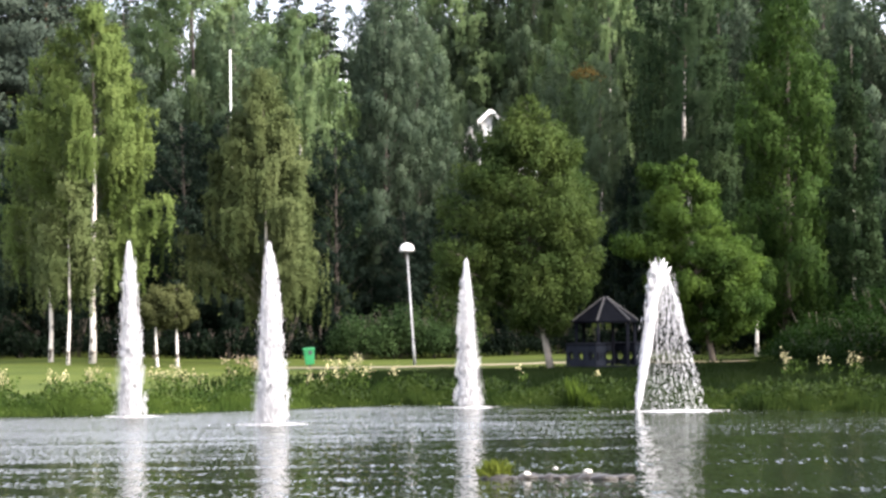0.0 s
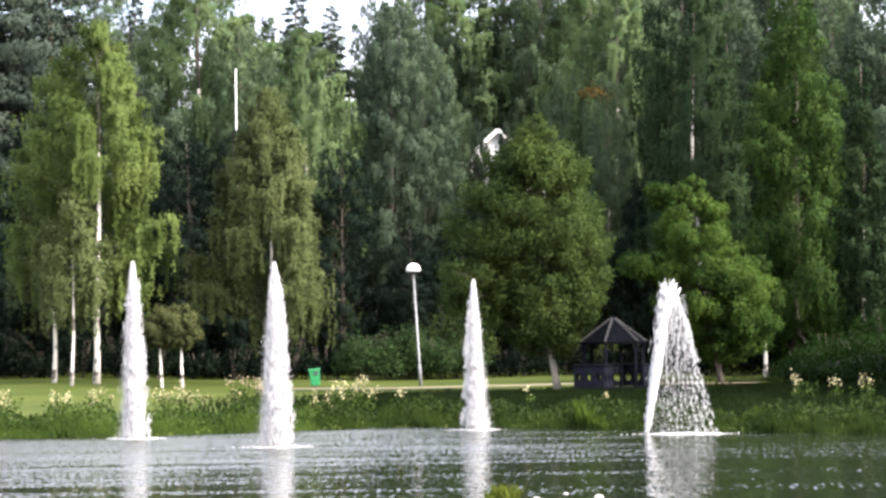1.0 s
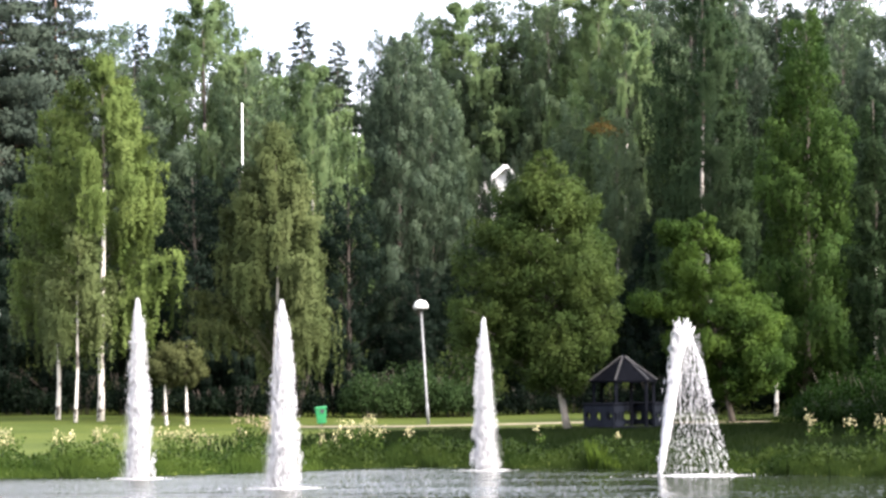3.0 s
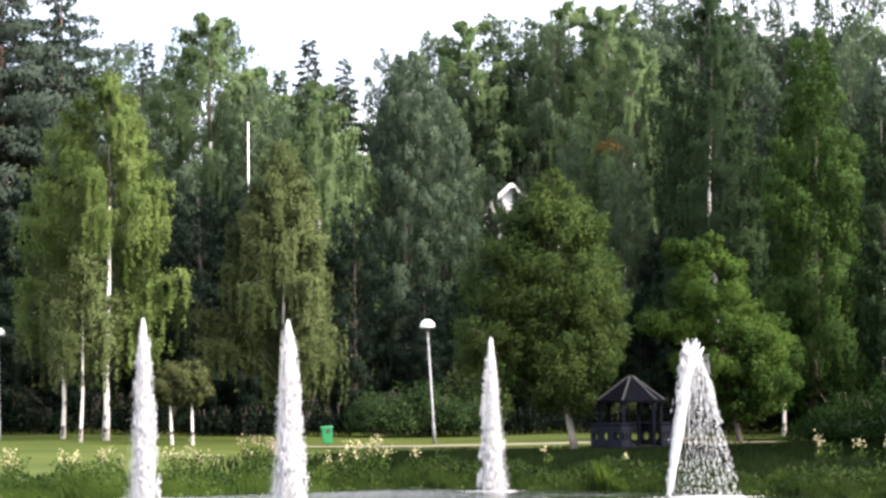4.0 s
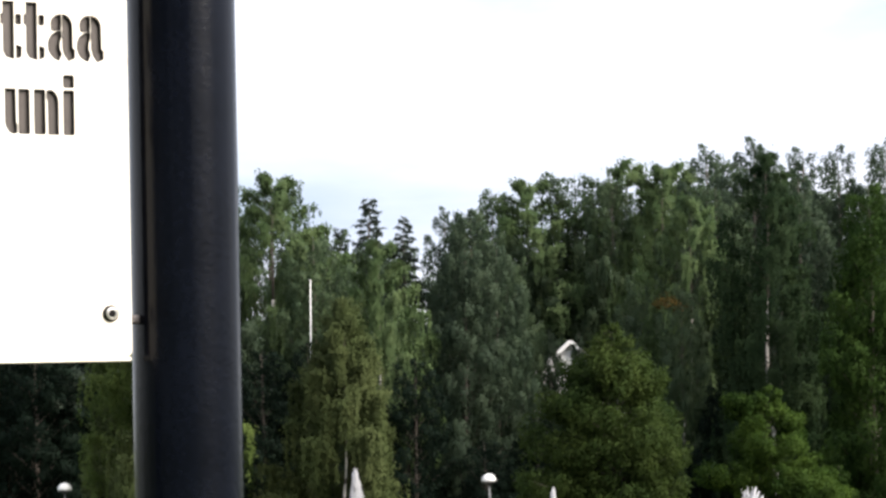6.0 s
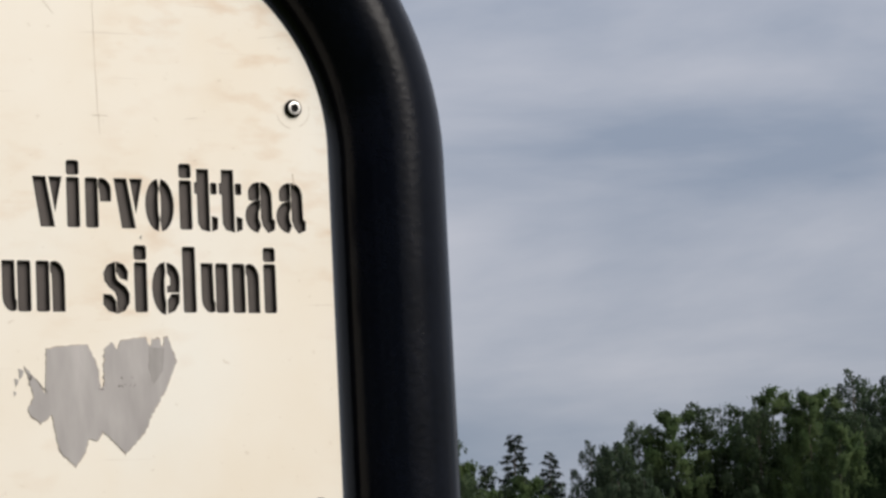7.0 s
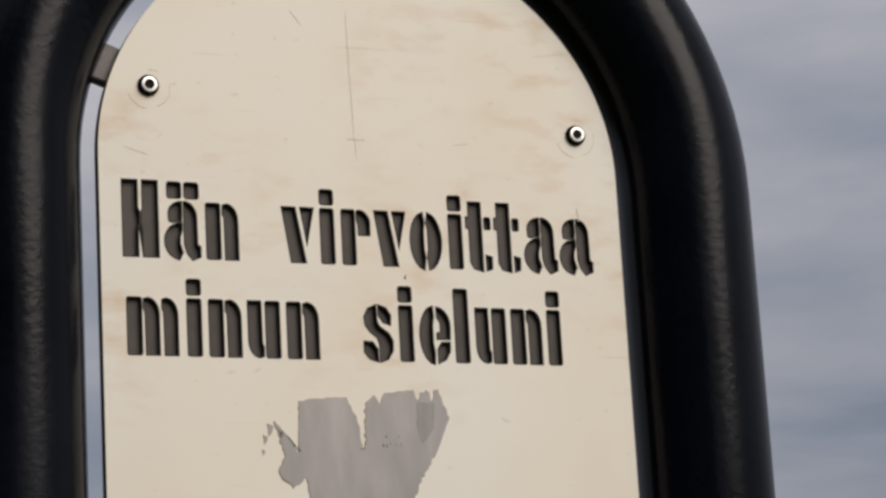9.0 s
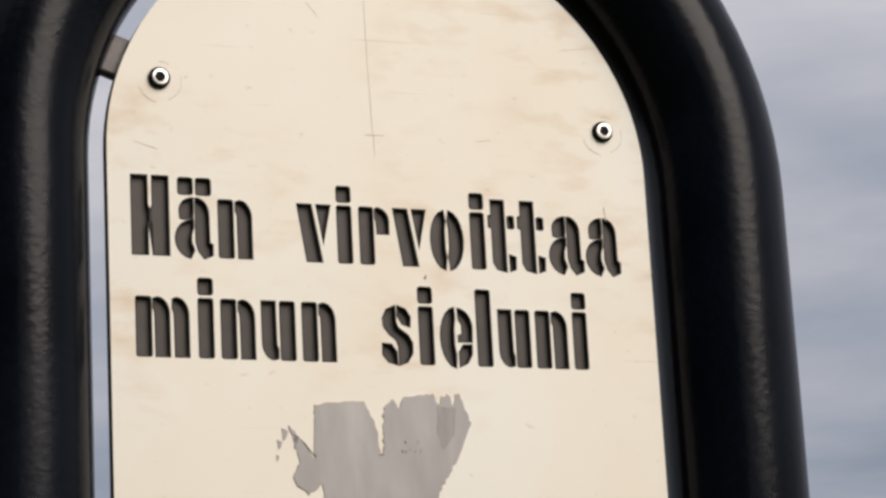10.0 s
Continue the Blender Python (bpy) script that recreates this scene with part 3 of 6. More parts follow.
def weeping_meshes(height, low, spread, seed, leaves, boughs=46, strand=2.4, size=0.15, trunk_r=0.2, bare=0.0, swarm=0.26):
    """A weeping birch: boughs arch out of the trunk, and curtains of thin leafy twigs hang from them.
    spread: heights with the crown's reach to its two sides; bare: the height up to which the trunk shows in front."""
    rng = np.random.default_rng(seed)
    zs = np.linspace(0, height * 0.985, 13)
    wob = np.cumsum(rng.normal(0, 0.045, (13, 2)), 0) * height / 16
    px, py = (wob - wob[0]).T
    girth = np.maximum(0.012, trunk_r * np.where(zs == 0, 1.25, 1) * (1 - zs / height) ** 0.85)
    low_n = 9
    bm, lm = bmesh.new(), bmesh.new()
    sweep(bm, [(px[i], py[i], zs[i]) for i in range(low_n)], girth[:low_n], 10)
    sweep(lm, [(px[i], py[i], zs[i]) for i in range(low_n - 1, 13)], girth[low_n - 1:], 7)
    n = boughs
    az = np.arange(n) * 2.4 + rng.normal(0, 0.35, n)
    tip = low + (height - low) * ((np.arange(n) + rng.random(n)) / n) ** 0.92
    h, left, right = np.array(spread).T
    c = np.cos(az)
    reach = (np.interp(tip, h, left) * (1 - c) + np.interp(tip, h, right) * (1 + c)) / 2 * rng.uniform(0.66, 1.1, n)
    front = np.cos(az + math.pi / 2) > 0.62
    keep = ~(front & (tip < bare))
    az, tip, reach = az[keep], tip[keep], reach[keep]
    n = len(az)
    foot = np.clip(tip - reach * rng.uniform(0.55, 0.95, n), low * 0.7, height * 0.96)
    ox, oy = np.interp(foot, zs, px), np.interp(foot, zs, py)

    def along(i, q):
        return np.stack([ox[i] + np.cos(az[i]) * reach[i] * q, oy[i] + np.sin(az[i]) * reach[i] * q, foot[i] + (tip[i] - foot[i]) * (1 - (1 - q) ** 2)], -1)

    u = np.linspace(0, 1, 6)
    for i in range(n):
        r = 0.003 + 0.035 * trunk_r * (1 - foot[i] / height)
        sweep(lm, [tuple(along(i, q)) for q in u], [r * (1 - 0.8 * q) + 0.003 for q in u], 5, False)
    # The hanging twigs
    m = 26
    which = np.repeat(np.arange(n), m)
    q = rng.uniform(0.22, 1.02, n * m) ** 0.75
    start = along(which, q) + rng.normal(0, 1, (n * m, 3)) * [0.22, 0.22, 0.10] * (0.35 + 0.35 * np.minimum(reach[which], 3))[:, None]
    high = np.clip((height - tip[which]) / (0.25 * height), 0.25, 1)
    long = strand * rng.uniform(0.25, 1.0, n * m) ** 1.2 * (0.45 + 0.6 * q) * high
    w = long + 0.5
    k = rng.choice(n * m, leaves, p=w / w.sum())
    t = rng.random(leaves) ** 1.15
    out = np.stack([np.cos(az[which[k]]), np.sin(az[which[k]]), 0 * t], -1)
    p = start[k] + out * (0.22 * t * (1 - t) * long[k])[:, None] + rng.normal(0, 0.052, (leaves, 3))
    p[:, 2] -= t * long[k]
    tuft = rng.random(leaves) < swarm
    p = np.where(tuft[:, None], along(which[k], q[k]) + rng.normal(0, 1, (leaves, 3)) * [0.24, 0.24, 0.15], p)
    p[:, 2] = np.maximum(p[:, 2], 1.2)
    axis = np.stack([np.interp(p[:, 2], zs, px), np.interp(p[:, 2], zs, py), p[:, 2]], -1)
    face = (p - axis) / (0.6 * np.linalg.norm(p - axis, axis=1, keepdims=True) + 0.6) + [0, 0, 0.3] + np.where(tuft, 0.5, 0.0)[:, None] * [0, 0, 1] + rng.normal(0, 0.16, (leaves, 3))
    face /= np.linalg.norm(face, axis=1, keepdims=True)
    crown = leaf_mesh("crown", p, size * rng.uniform(0.7, 1.3, leaves), rng, 1.0, 0.62, True, face)
    out = []
    for name, b in (("trunk", bm), ("branchwork", lm)):
        me = bpy.data.meshes.new(name)
        b.to_mesh(me)
        b.free()
        out.append(me)
    return (*out, crown)


def tree(name, meshes, bark, leaf, m, label, group=""):
    ob = thing(name, m, label, "tree", group)
    trunk, boughwork, crown = meshes
    part("trunk", trunk, bark, ob, smooth=True)
    part("branchwork", boughwork, "pine_bark" if bark == "pine_bark" else "bark", ob, smooth=True, kind="stuff")
    part("crown", crown, leaf, ob)
    return ob


def shrub_mesh(w, d, h, leaves, seed, size=0.14):
    rng = np.random.default_rng(seed)
    k = max(6, int(w * d * 3))
    c = np.stack([rng.uniform(-w / 2, w / 2, k), rng.uniform(-d / 2, d / 2, k), np.zeros(k)], 1)
    top = h * (0.55 + 0.45 * rng.random(k)) * np.sqrt(np.clip(1.05 - (2 * c[:, 0] / w) ** 2 * 0.7, 0.1, 1))
    i = rng.integers(0, k, leaves)
    th, ph = rng.uniform(0, 2 * np.pi, leaves), np.arccos(rng.uniform(0, 1, leaves))
    rad = rng.uniform(0.6, 1.05, leaves)
    p = np.stack([c[i, 0] + rad * np.sin(ph) * np.cos(th) * 0.75, c[i, 1] + rad * np.sin(ph) * np.sin(th) * 0.75, top[i] * (0.12 + 0.88 * rad * np.cos(ph) ** 0.6)], 1)
    p += rng.normal(0, 0.08, p.shape)
    p[:, 2] = np.maximum(p[:, 2], 0.02)
    face = (p - c[i] - np.stack([0 * th, 0 * th, top[i] * 0.4], 1)) + rng.normal(0, 0.3, p.shape) + [0, 0, 0.25]
    face /= np.linalg.norm(face, axis=1, keepdims=True)
    return leaf_mesh("foliage", p, size * rng.uniform(0.7, 1.3, leaves), rng, 0.2, 0.6, False, face)


def stem_mesh(w, h, seed, count=9):
    rng = random.Random(seed)
    bm = bmesh.new()
    for _ in range(count):
        x, y = rng.uniform(-w / 3, w / 3), rng.uniform(-0.3, 0.3)
        sweep(bm, [(x * 0.5, y * 0.5, -0.1), (x * 0.8, y, h * 0.4), (x * 1.2, y * 1.4, h * 0.8)], [0.03, 0.02, 0.008], 5)
    me = bpy.data.meshes.new("branchwork")
    bm.to_mesh(me)
    bm.free()
    return me


def shrub(name, w, d, h, leaves, seed, m, leaf, label, group="", size=0.14):
    ob = thing(name, m, label, "shrub", group)
    part("branchwork", stem_mesh(w, h, seed), "bark", ob, kind="stuff")
    part("foliage", shrub_mesh(w, d, h, leaves, seed, size), leaf, ob)
    return ob


# Ground, pond and path
SHORE_X = [-3000, -90, -40, -12.7, -9.2, -5.9, -2.4, -0.6, 2.2, 4.8, 7.9, 10.8, 13.1, 25, 60, 90, 3000]
SHORE_Y = [60, 60, 80, 82.7, 82.4, 84.7, 87.6, 89.0, 87.0, 85.0, 80.6, 77.0, 74.5, 66, 45, 40, 40]


def shore(x):
    return np.interp(x, SHORE_X, SHORE_Y)


def ease(v):
    v = np.clip(v, 0, 1)
    return v * v * (3 - 2 * v)


def ground_z(x, y):
    x, y = np.asarray(x, float), np.asarray(y, float)
    far, near, side = y - shore(x), 6.0 + 0.004 * x * x - y, np.abs(x) - 85
    s = np.maximum(np.maximum(far, near), side)
    land = 0.30 * (1 - np.exp(-np.maximum(s, 0) / 0.9)) + np.where(far > 0, 0.0112 * np.clip(s, 0, 65), 0) + np.where(near > 0, 0.72 * ease(s / 4.0), 0)
    land = land + 8.6 * ease((y - 143) / 50) + 0.22 * ease((-x - 8) / 12) * ease((y - 100) / 25) - 0.2 * ease((x - 6) / 8) * ease((y - 110) / 20) * (1 - ease((y - 143) / 20))
    land = land + 1.6 * ease((x - 17) / 9) * ease((y - 112) / 14)
    bed = -0.9 * (1 - np.exp(np.minimum(s, 0) / 3.0))
    return np.where(s > 0, land, bed)


def gz(x, y):
    return float(ground_z(x, y))


def ground_sheet():
    xs = np.r_[-3000, -1200, -500, -250, -150, -110, np.arange(-90, -40, 5), np.arange(-40, 40.1, 0.8), np.arange(45, 95, 5), 110, 150, 250, 500, 1200, 3000]
    ys = np.r_[-3000, -1200, -500, -200, -80, -40, -20, np.arange(-10, 12, 1.0), np.arange(15, 60, 5), np.arange(60, 150, 0.8), np.arange(152, 215, 3), 240, 300, 500, 1200, 3000]
    X, Y = np.meshgrid(xs, ys)
    Z = ground_z(X, Y)
    v = np.stack([X, Y, Z], -1).reshape(-1, 3)
    nx, ny = len(xs), len(ys)
    i = (np.arange(ny - 1)[:, None] * nx + np.arange(nx - 1)[None, :]).ravel()
    return mesh_from("ground", v, np.stack([i, i + 1, i + nx + 1, i + nx], 1))


tagged(part("ground", ground_sheet(), "ground", smooth=True), "mown green park lawn sloping down to the pond", "ground", kind="structure")


def water_sheet():
    """Open water with real wavelets, liveliest round the fountains."""
    rng = np.random.default_rng(12)
    xs = np.r_[-140, -80, -45, -30, -20, np.arange(-16, 17.01, 0.13), 21, 30, 45, 80, 140]
    ys = np.r_[1, 6, 12, 20, 28, 34, np.arange(38, 92.01, 0.17), 96, 105, 130]
    X, Y = np.meshgrid(xs, ys)
    Z = np.zeros_like(X)
    for _ in range(26):
        lam = 0.5 * 2.6 ** rng.random()
        th = rng.normal(0.0, 0.75)
        k = 2 * np.pi / lam
        ph = rng.uniform(0, 6.28) + 0.9 * np.sin(X * rng.uniform(0.1, 0.5) + rng.uniform(0, 6)) + 0.9 * np.sin(Y * rng.uniform(0.1, 0.4) + rng.uniform(0, 6))
        Z += 0.006 / k * np.sin(k * (np.sin(th) * X + np.cos(th) * Y) + ph)
    calm = 0.28 + 0.72 * ease((Y - 44) / 22)
    patch = 0.75 + 0.25 * np.sin(X * 0.31 + 1.3 * np.sin(Y * 0.17)) * np.sin(Y * 0.43 + 0.8 * np.sin(X * 0.22))
    inside = ease((X + 20) / 6) * ease((22 - X) / 6) * ease((Y - 36) / 4) * ease((95 - Y) / 4)
    # The water lies calmer in the lee of the far bank.
    open_water = 0.22 + 0.78 * ease((shore(X) - Y + 0.5) / 6.0)
    v = np.stack([X, Y, Z * calm * patch * inside * open_water], -1).reshape(-1, 3)
    nx, ny = len(xs), len(ys)
    i = (np.arange(ny - 1)[:, None] * nx + np.arange(nx - 1)[None, :]).ravel()
    me = mesh_from("water", v, np.stack([i, i + 1, i + nx + 1, i + nx], 1))
    me.attributes.new("open_water", "FLOAT", "POINT").data.foreach_set("value", open_water.ravel().astype(np.float32))
    return me


tagged(part("water", water_sheet(), "water", smooth=True), "dark rippled pond water reflecting trees and sky", "water", kind="structure")


def path_sheet():
    xs = np.arange(-6.6, 15.7, 0.6)
    mid = 123.6 + 0.7 * np.sin(xs * 0.11 + 0.5) + 0.25 * np.maximum(0, -5 - xs) ** 2
    rows = [np.stack([xs, mid + o, ground_z(xs, mid + o) + 0.015], 1) for o in (-1.05, -0.4, 0.4, 1.05)]
    v = np.concatenate(rows)
    n = len(xs)
    f = [(r * n + i, r * n + i + 1, (r + 1) * n + i + 1, (r + 1) * n + i) for r in range(3) for i in range(n - 1)]
    return mesh_from("gravel_path", v, np.array(f))


tagged(part("gravel_path", path_sheet(), "gravel"), "pale gravel footpath across the lawn", "path", kind="structure")


# The trees along the lawn
WHITE, BARK = "birch_bark", "bark"
tree("birch_tree", weeping_meshes(17.7, 4.6, ((3.5, 4.0, 2.2), (6.0, 4.7, 3.6), (8.0, 4.6, 4.7), (9.0, 4.2, 3.0), (11.6, 4.3, 3.1), (13.2, 3.7, 2.5), (15.4, 2.4, 2.1), (16.8, 0.9, 1.6), (17.7, 0.4, 0.3)), 11, 76000, 62, 2.5, 0.15, 0.16, 10.0), WHITE, "birch_leaf",
     pose(-15.6, 131, gz(-15.6, 131) - 0.05), "tall weeping birch with white trunk and yellow-green leaves on the lawn", "birches on the lawn")
tree("birch_tree", weeping_meshes(10.6, 4.6, ((4, 2.3, 1.9), (6, 3.0, 2.2), (9, 2.2, 1.6), (10.6, 0.4, 0.4)), 12, 20000, 22, 2.6, 0.15, 0.115, 5.0), WHITE, "olive_leaf",
     pose(-17.9, 133, gz(-17.9, 133) - 0.05), "slender white-trunked birch beside the tall weeping birch", "birches on the lawn")
tree("birch_tree", weeping_meshes(9.2, 4.4, ((4, 1.7, 1.5), (6, 2.2, 1.8), (8, 1.5, 1.2), (9.2, 0.3, 0.3)), 13, 14000, 18, 2.5, 0.15, 0.085, 5.0), WHITE, "olive_leaf",
     pose(-16.4, 128, gz(-16.4, 128) - 0.05), "thin young birch with white stem on the lawn", "birches on the lawn")
for x, seed in ((-11.95, 21), (-11.0, 22)):
    tree("young_tree", tree_meshes("round", 3.95, 1.0, 1.95, 7000, seed, 0.12, three=True, limbs=18, lean=-0.03, trunk_r=0.075, puff=0.36), WHITE, "dull_leaf",
         pose(x, 126, gz(x, 126) - 0.05), "small tree with thin pale stem and dusty brownish-green crown", "young trees on the lawn")
tree("birch_tree", weeping_meshes(14.4, 3.9, ((1.5, 3.4, 2.2), (5.5, 4.2, 2.5), (8.2, 3.0, 2.3), (11, 2.3, 1.8), (13, 1.2, 1.2), (14.4, 0.3, 0.3)), 14, 80000, 66, 2.7, 0.145, 0.10, 7.0), WHITE, "olive_leaf",
     pose(-7.15, 131, gz(-7.15, 131) - 0.05), "weeping birch with olive-green drooping crown and pale trunk", "birches on the lawn")
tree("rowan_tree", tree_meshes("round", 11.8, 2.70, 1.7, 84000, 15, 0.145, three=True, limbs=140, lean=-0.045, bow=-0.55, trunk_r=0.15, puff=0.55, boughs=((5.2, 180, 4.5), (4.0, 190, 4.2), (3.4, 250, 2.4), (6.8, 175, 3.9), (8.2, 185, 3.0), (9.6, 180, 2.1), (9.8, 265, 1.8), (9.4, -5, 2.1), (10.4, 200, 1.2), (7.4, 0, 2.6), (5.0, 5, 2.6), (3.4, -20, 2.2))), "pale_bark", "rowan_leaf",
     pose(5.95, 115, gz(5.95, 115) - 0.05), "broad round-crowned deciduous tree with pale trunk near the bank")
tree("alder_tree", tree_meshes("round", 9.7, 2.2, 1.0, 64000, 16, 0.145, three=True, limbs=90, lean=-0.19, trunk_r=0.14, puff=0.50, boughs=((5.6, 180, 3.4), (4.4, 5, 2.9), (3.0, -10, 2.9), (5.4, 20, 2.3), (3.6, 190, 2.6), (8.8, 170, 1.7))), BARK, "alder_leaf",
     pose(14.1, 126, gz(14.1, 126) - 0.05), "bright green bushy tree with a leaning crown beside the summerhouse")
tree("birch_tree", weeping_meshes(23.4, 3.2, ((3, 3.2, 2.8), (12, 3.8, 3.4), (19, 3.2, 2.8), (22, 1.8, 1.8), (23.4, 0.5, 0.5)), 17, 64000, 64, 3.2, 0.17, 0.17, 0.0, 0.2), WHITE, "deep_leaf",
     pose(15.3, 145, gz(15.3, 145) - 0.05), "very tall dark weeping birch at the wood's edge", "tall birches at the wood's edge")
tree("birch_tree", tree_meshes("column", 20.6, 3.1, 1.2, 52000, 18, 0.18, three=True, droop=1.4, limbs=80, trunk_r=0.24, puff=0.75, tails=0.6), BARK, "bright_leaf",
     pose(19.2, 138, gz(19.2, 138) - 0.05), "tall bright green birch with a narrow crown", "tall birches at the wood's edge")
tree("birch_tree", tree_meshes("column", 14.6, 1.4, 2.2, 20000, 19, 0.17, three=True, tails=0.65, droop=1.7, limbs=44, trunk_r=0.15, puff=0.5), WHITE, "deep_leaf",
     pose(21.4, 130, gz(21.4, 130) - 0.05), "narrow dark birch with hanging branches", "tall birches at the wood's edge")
tree("birch_tree", tree_meshes("birch", 6.2, 1.1, 3.4, 4000, 20, 0.15, three=True, droop=1.2, limbs=26, trunk_r=0.10), WHITE, "bright_leaf",
     pose(17.2, 134.5, gz(17.2, 134.5) - 0.05), "short white-trunked birch beside the footpath", "birches on the lawn")

# The wood behind: a few kinds, each grown once and set out again at other turns and sizes
WOOD = {
    "pale": ("birch_tree", weeping_meshes(22, 3.0, ((3, 5.0, 5.0), (12, 6.0, 6.0), (17.5, 4.8, 4.8), (20.5, 2.6, 2.6), (22, 0.6, 0.6)), 31, 64000, 78, 2.4, 0.205, 0.25), WHITE, "pale_leaf", "tall light green birch in the wood behind the lawn"),
    "green": ("birch_tree", tree_meshes("column", 22, 6.4, 2.0, 60000, 32, 0.215, droop=2.0, limbs=84, puff=0.85, tails=0.6, lumpy=0.8, three=True), WHITE, "forest_leaf", "tall green birch in the wood behind the lawn"),
    "dark": ("alder_tree", tree_meshes("column", 22, 5.2, 1.0, 60000, 33, 0.215, droop=1.5, limbs=84, puff=0.85, tails=0.55, lumpy=0.8, three=True), BARK, "shade_leaf", "tall dark green alder in the wood behind the lawn"),
    # Added low trees whose dark leaves stand in for shade under the canopy.
    "gloom": ("fir_tree", tree_meshes("column", 22, 5.4, 0.6, 40000, 38, 0.24, droop=1.5, limbs=80, puff=0.9, tails=0.5, lumpy=0.8, three=True), BARK, "gloom_leaf", "low tree with near-black leaves standing in for the wood's shade"),
    "airy": ("aspen_tree", tree_meshes("column", 22, 3.2, 4.0, 26000, 34, 0.20, droop=1.4, limbs=60, puff=0.6, tails=0.6, three=True), BARK, "shade_leaf", "tall thin-crowned aspen against the sky"),
    "spruce": ("spruce_tree", tree_meshes("spruce", 22, 3.6, 1.0, 26000, 35, 0.34, limbs=170, puff=0.55, three=True), BARK, "needle", "tall dark spruce in the wood behind the lawn"),
    "park": ("park_tree", tree_meshes("round", 22, 8.0, 3.0, 12000, 37, 0.75, limbs=60, puff=2.2, three=True), BARK, "forest_leaf", "broad leafy park tree out of view, for bank shade and tube reflections"),
    "pine": ("pine_tree", tree_meshes("pine", 22, 4.3, 2.0, 64000, 36, 0.20, limbs=150, puff=0.80, three=True), "pine_bark", "needle", "tall dark pine at the wood's edge"),
}
SOURCE = {}


def plant(kind, x, y, top, wide=1.0):
    name, meshes, bark, leaf, label = WOOD[kind]
    z = gz(x, y) - 0.1
    k = (top + 1.0 - z) / 22.0
    turn = random.uniform(0, 360)
    m = pose(x, y, z, 0, 0, turn) @ Matrix.Diagonal((k * wide, k * wide, k, 1))
    if kind in SOURCE:
        ob = copy_thing(SOURCE[kind], pose(0, 0, 0))
        ob.matrix_basis = m
    else:
        SOURCE[kind] = tree(name, meshes, bark, leaf, m, label, "trees of the wood")


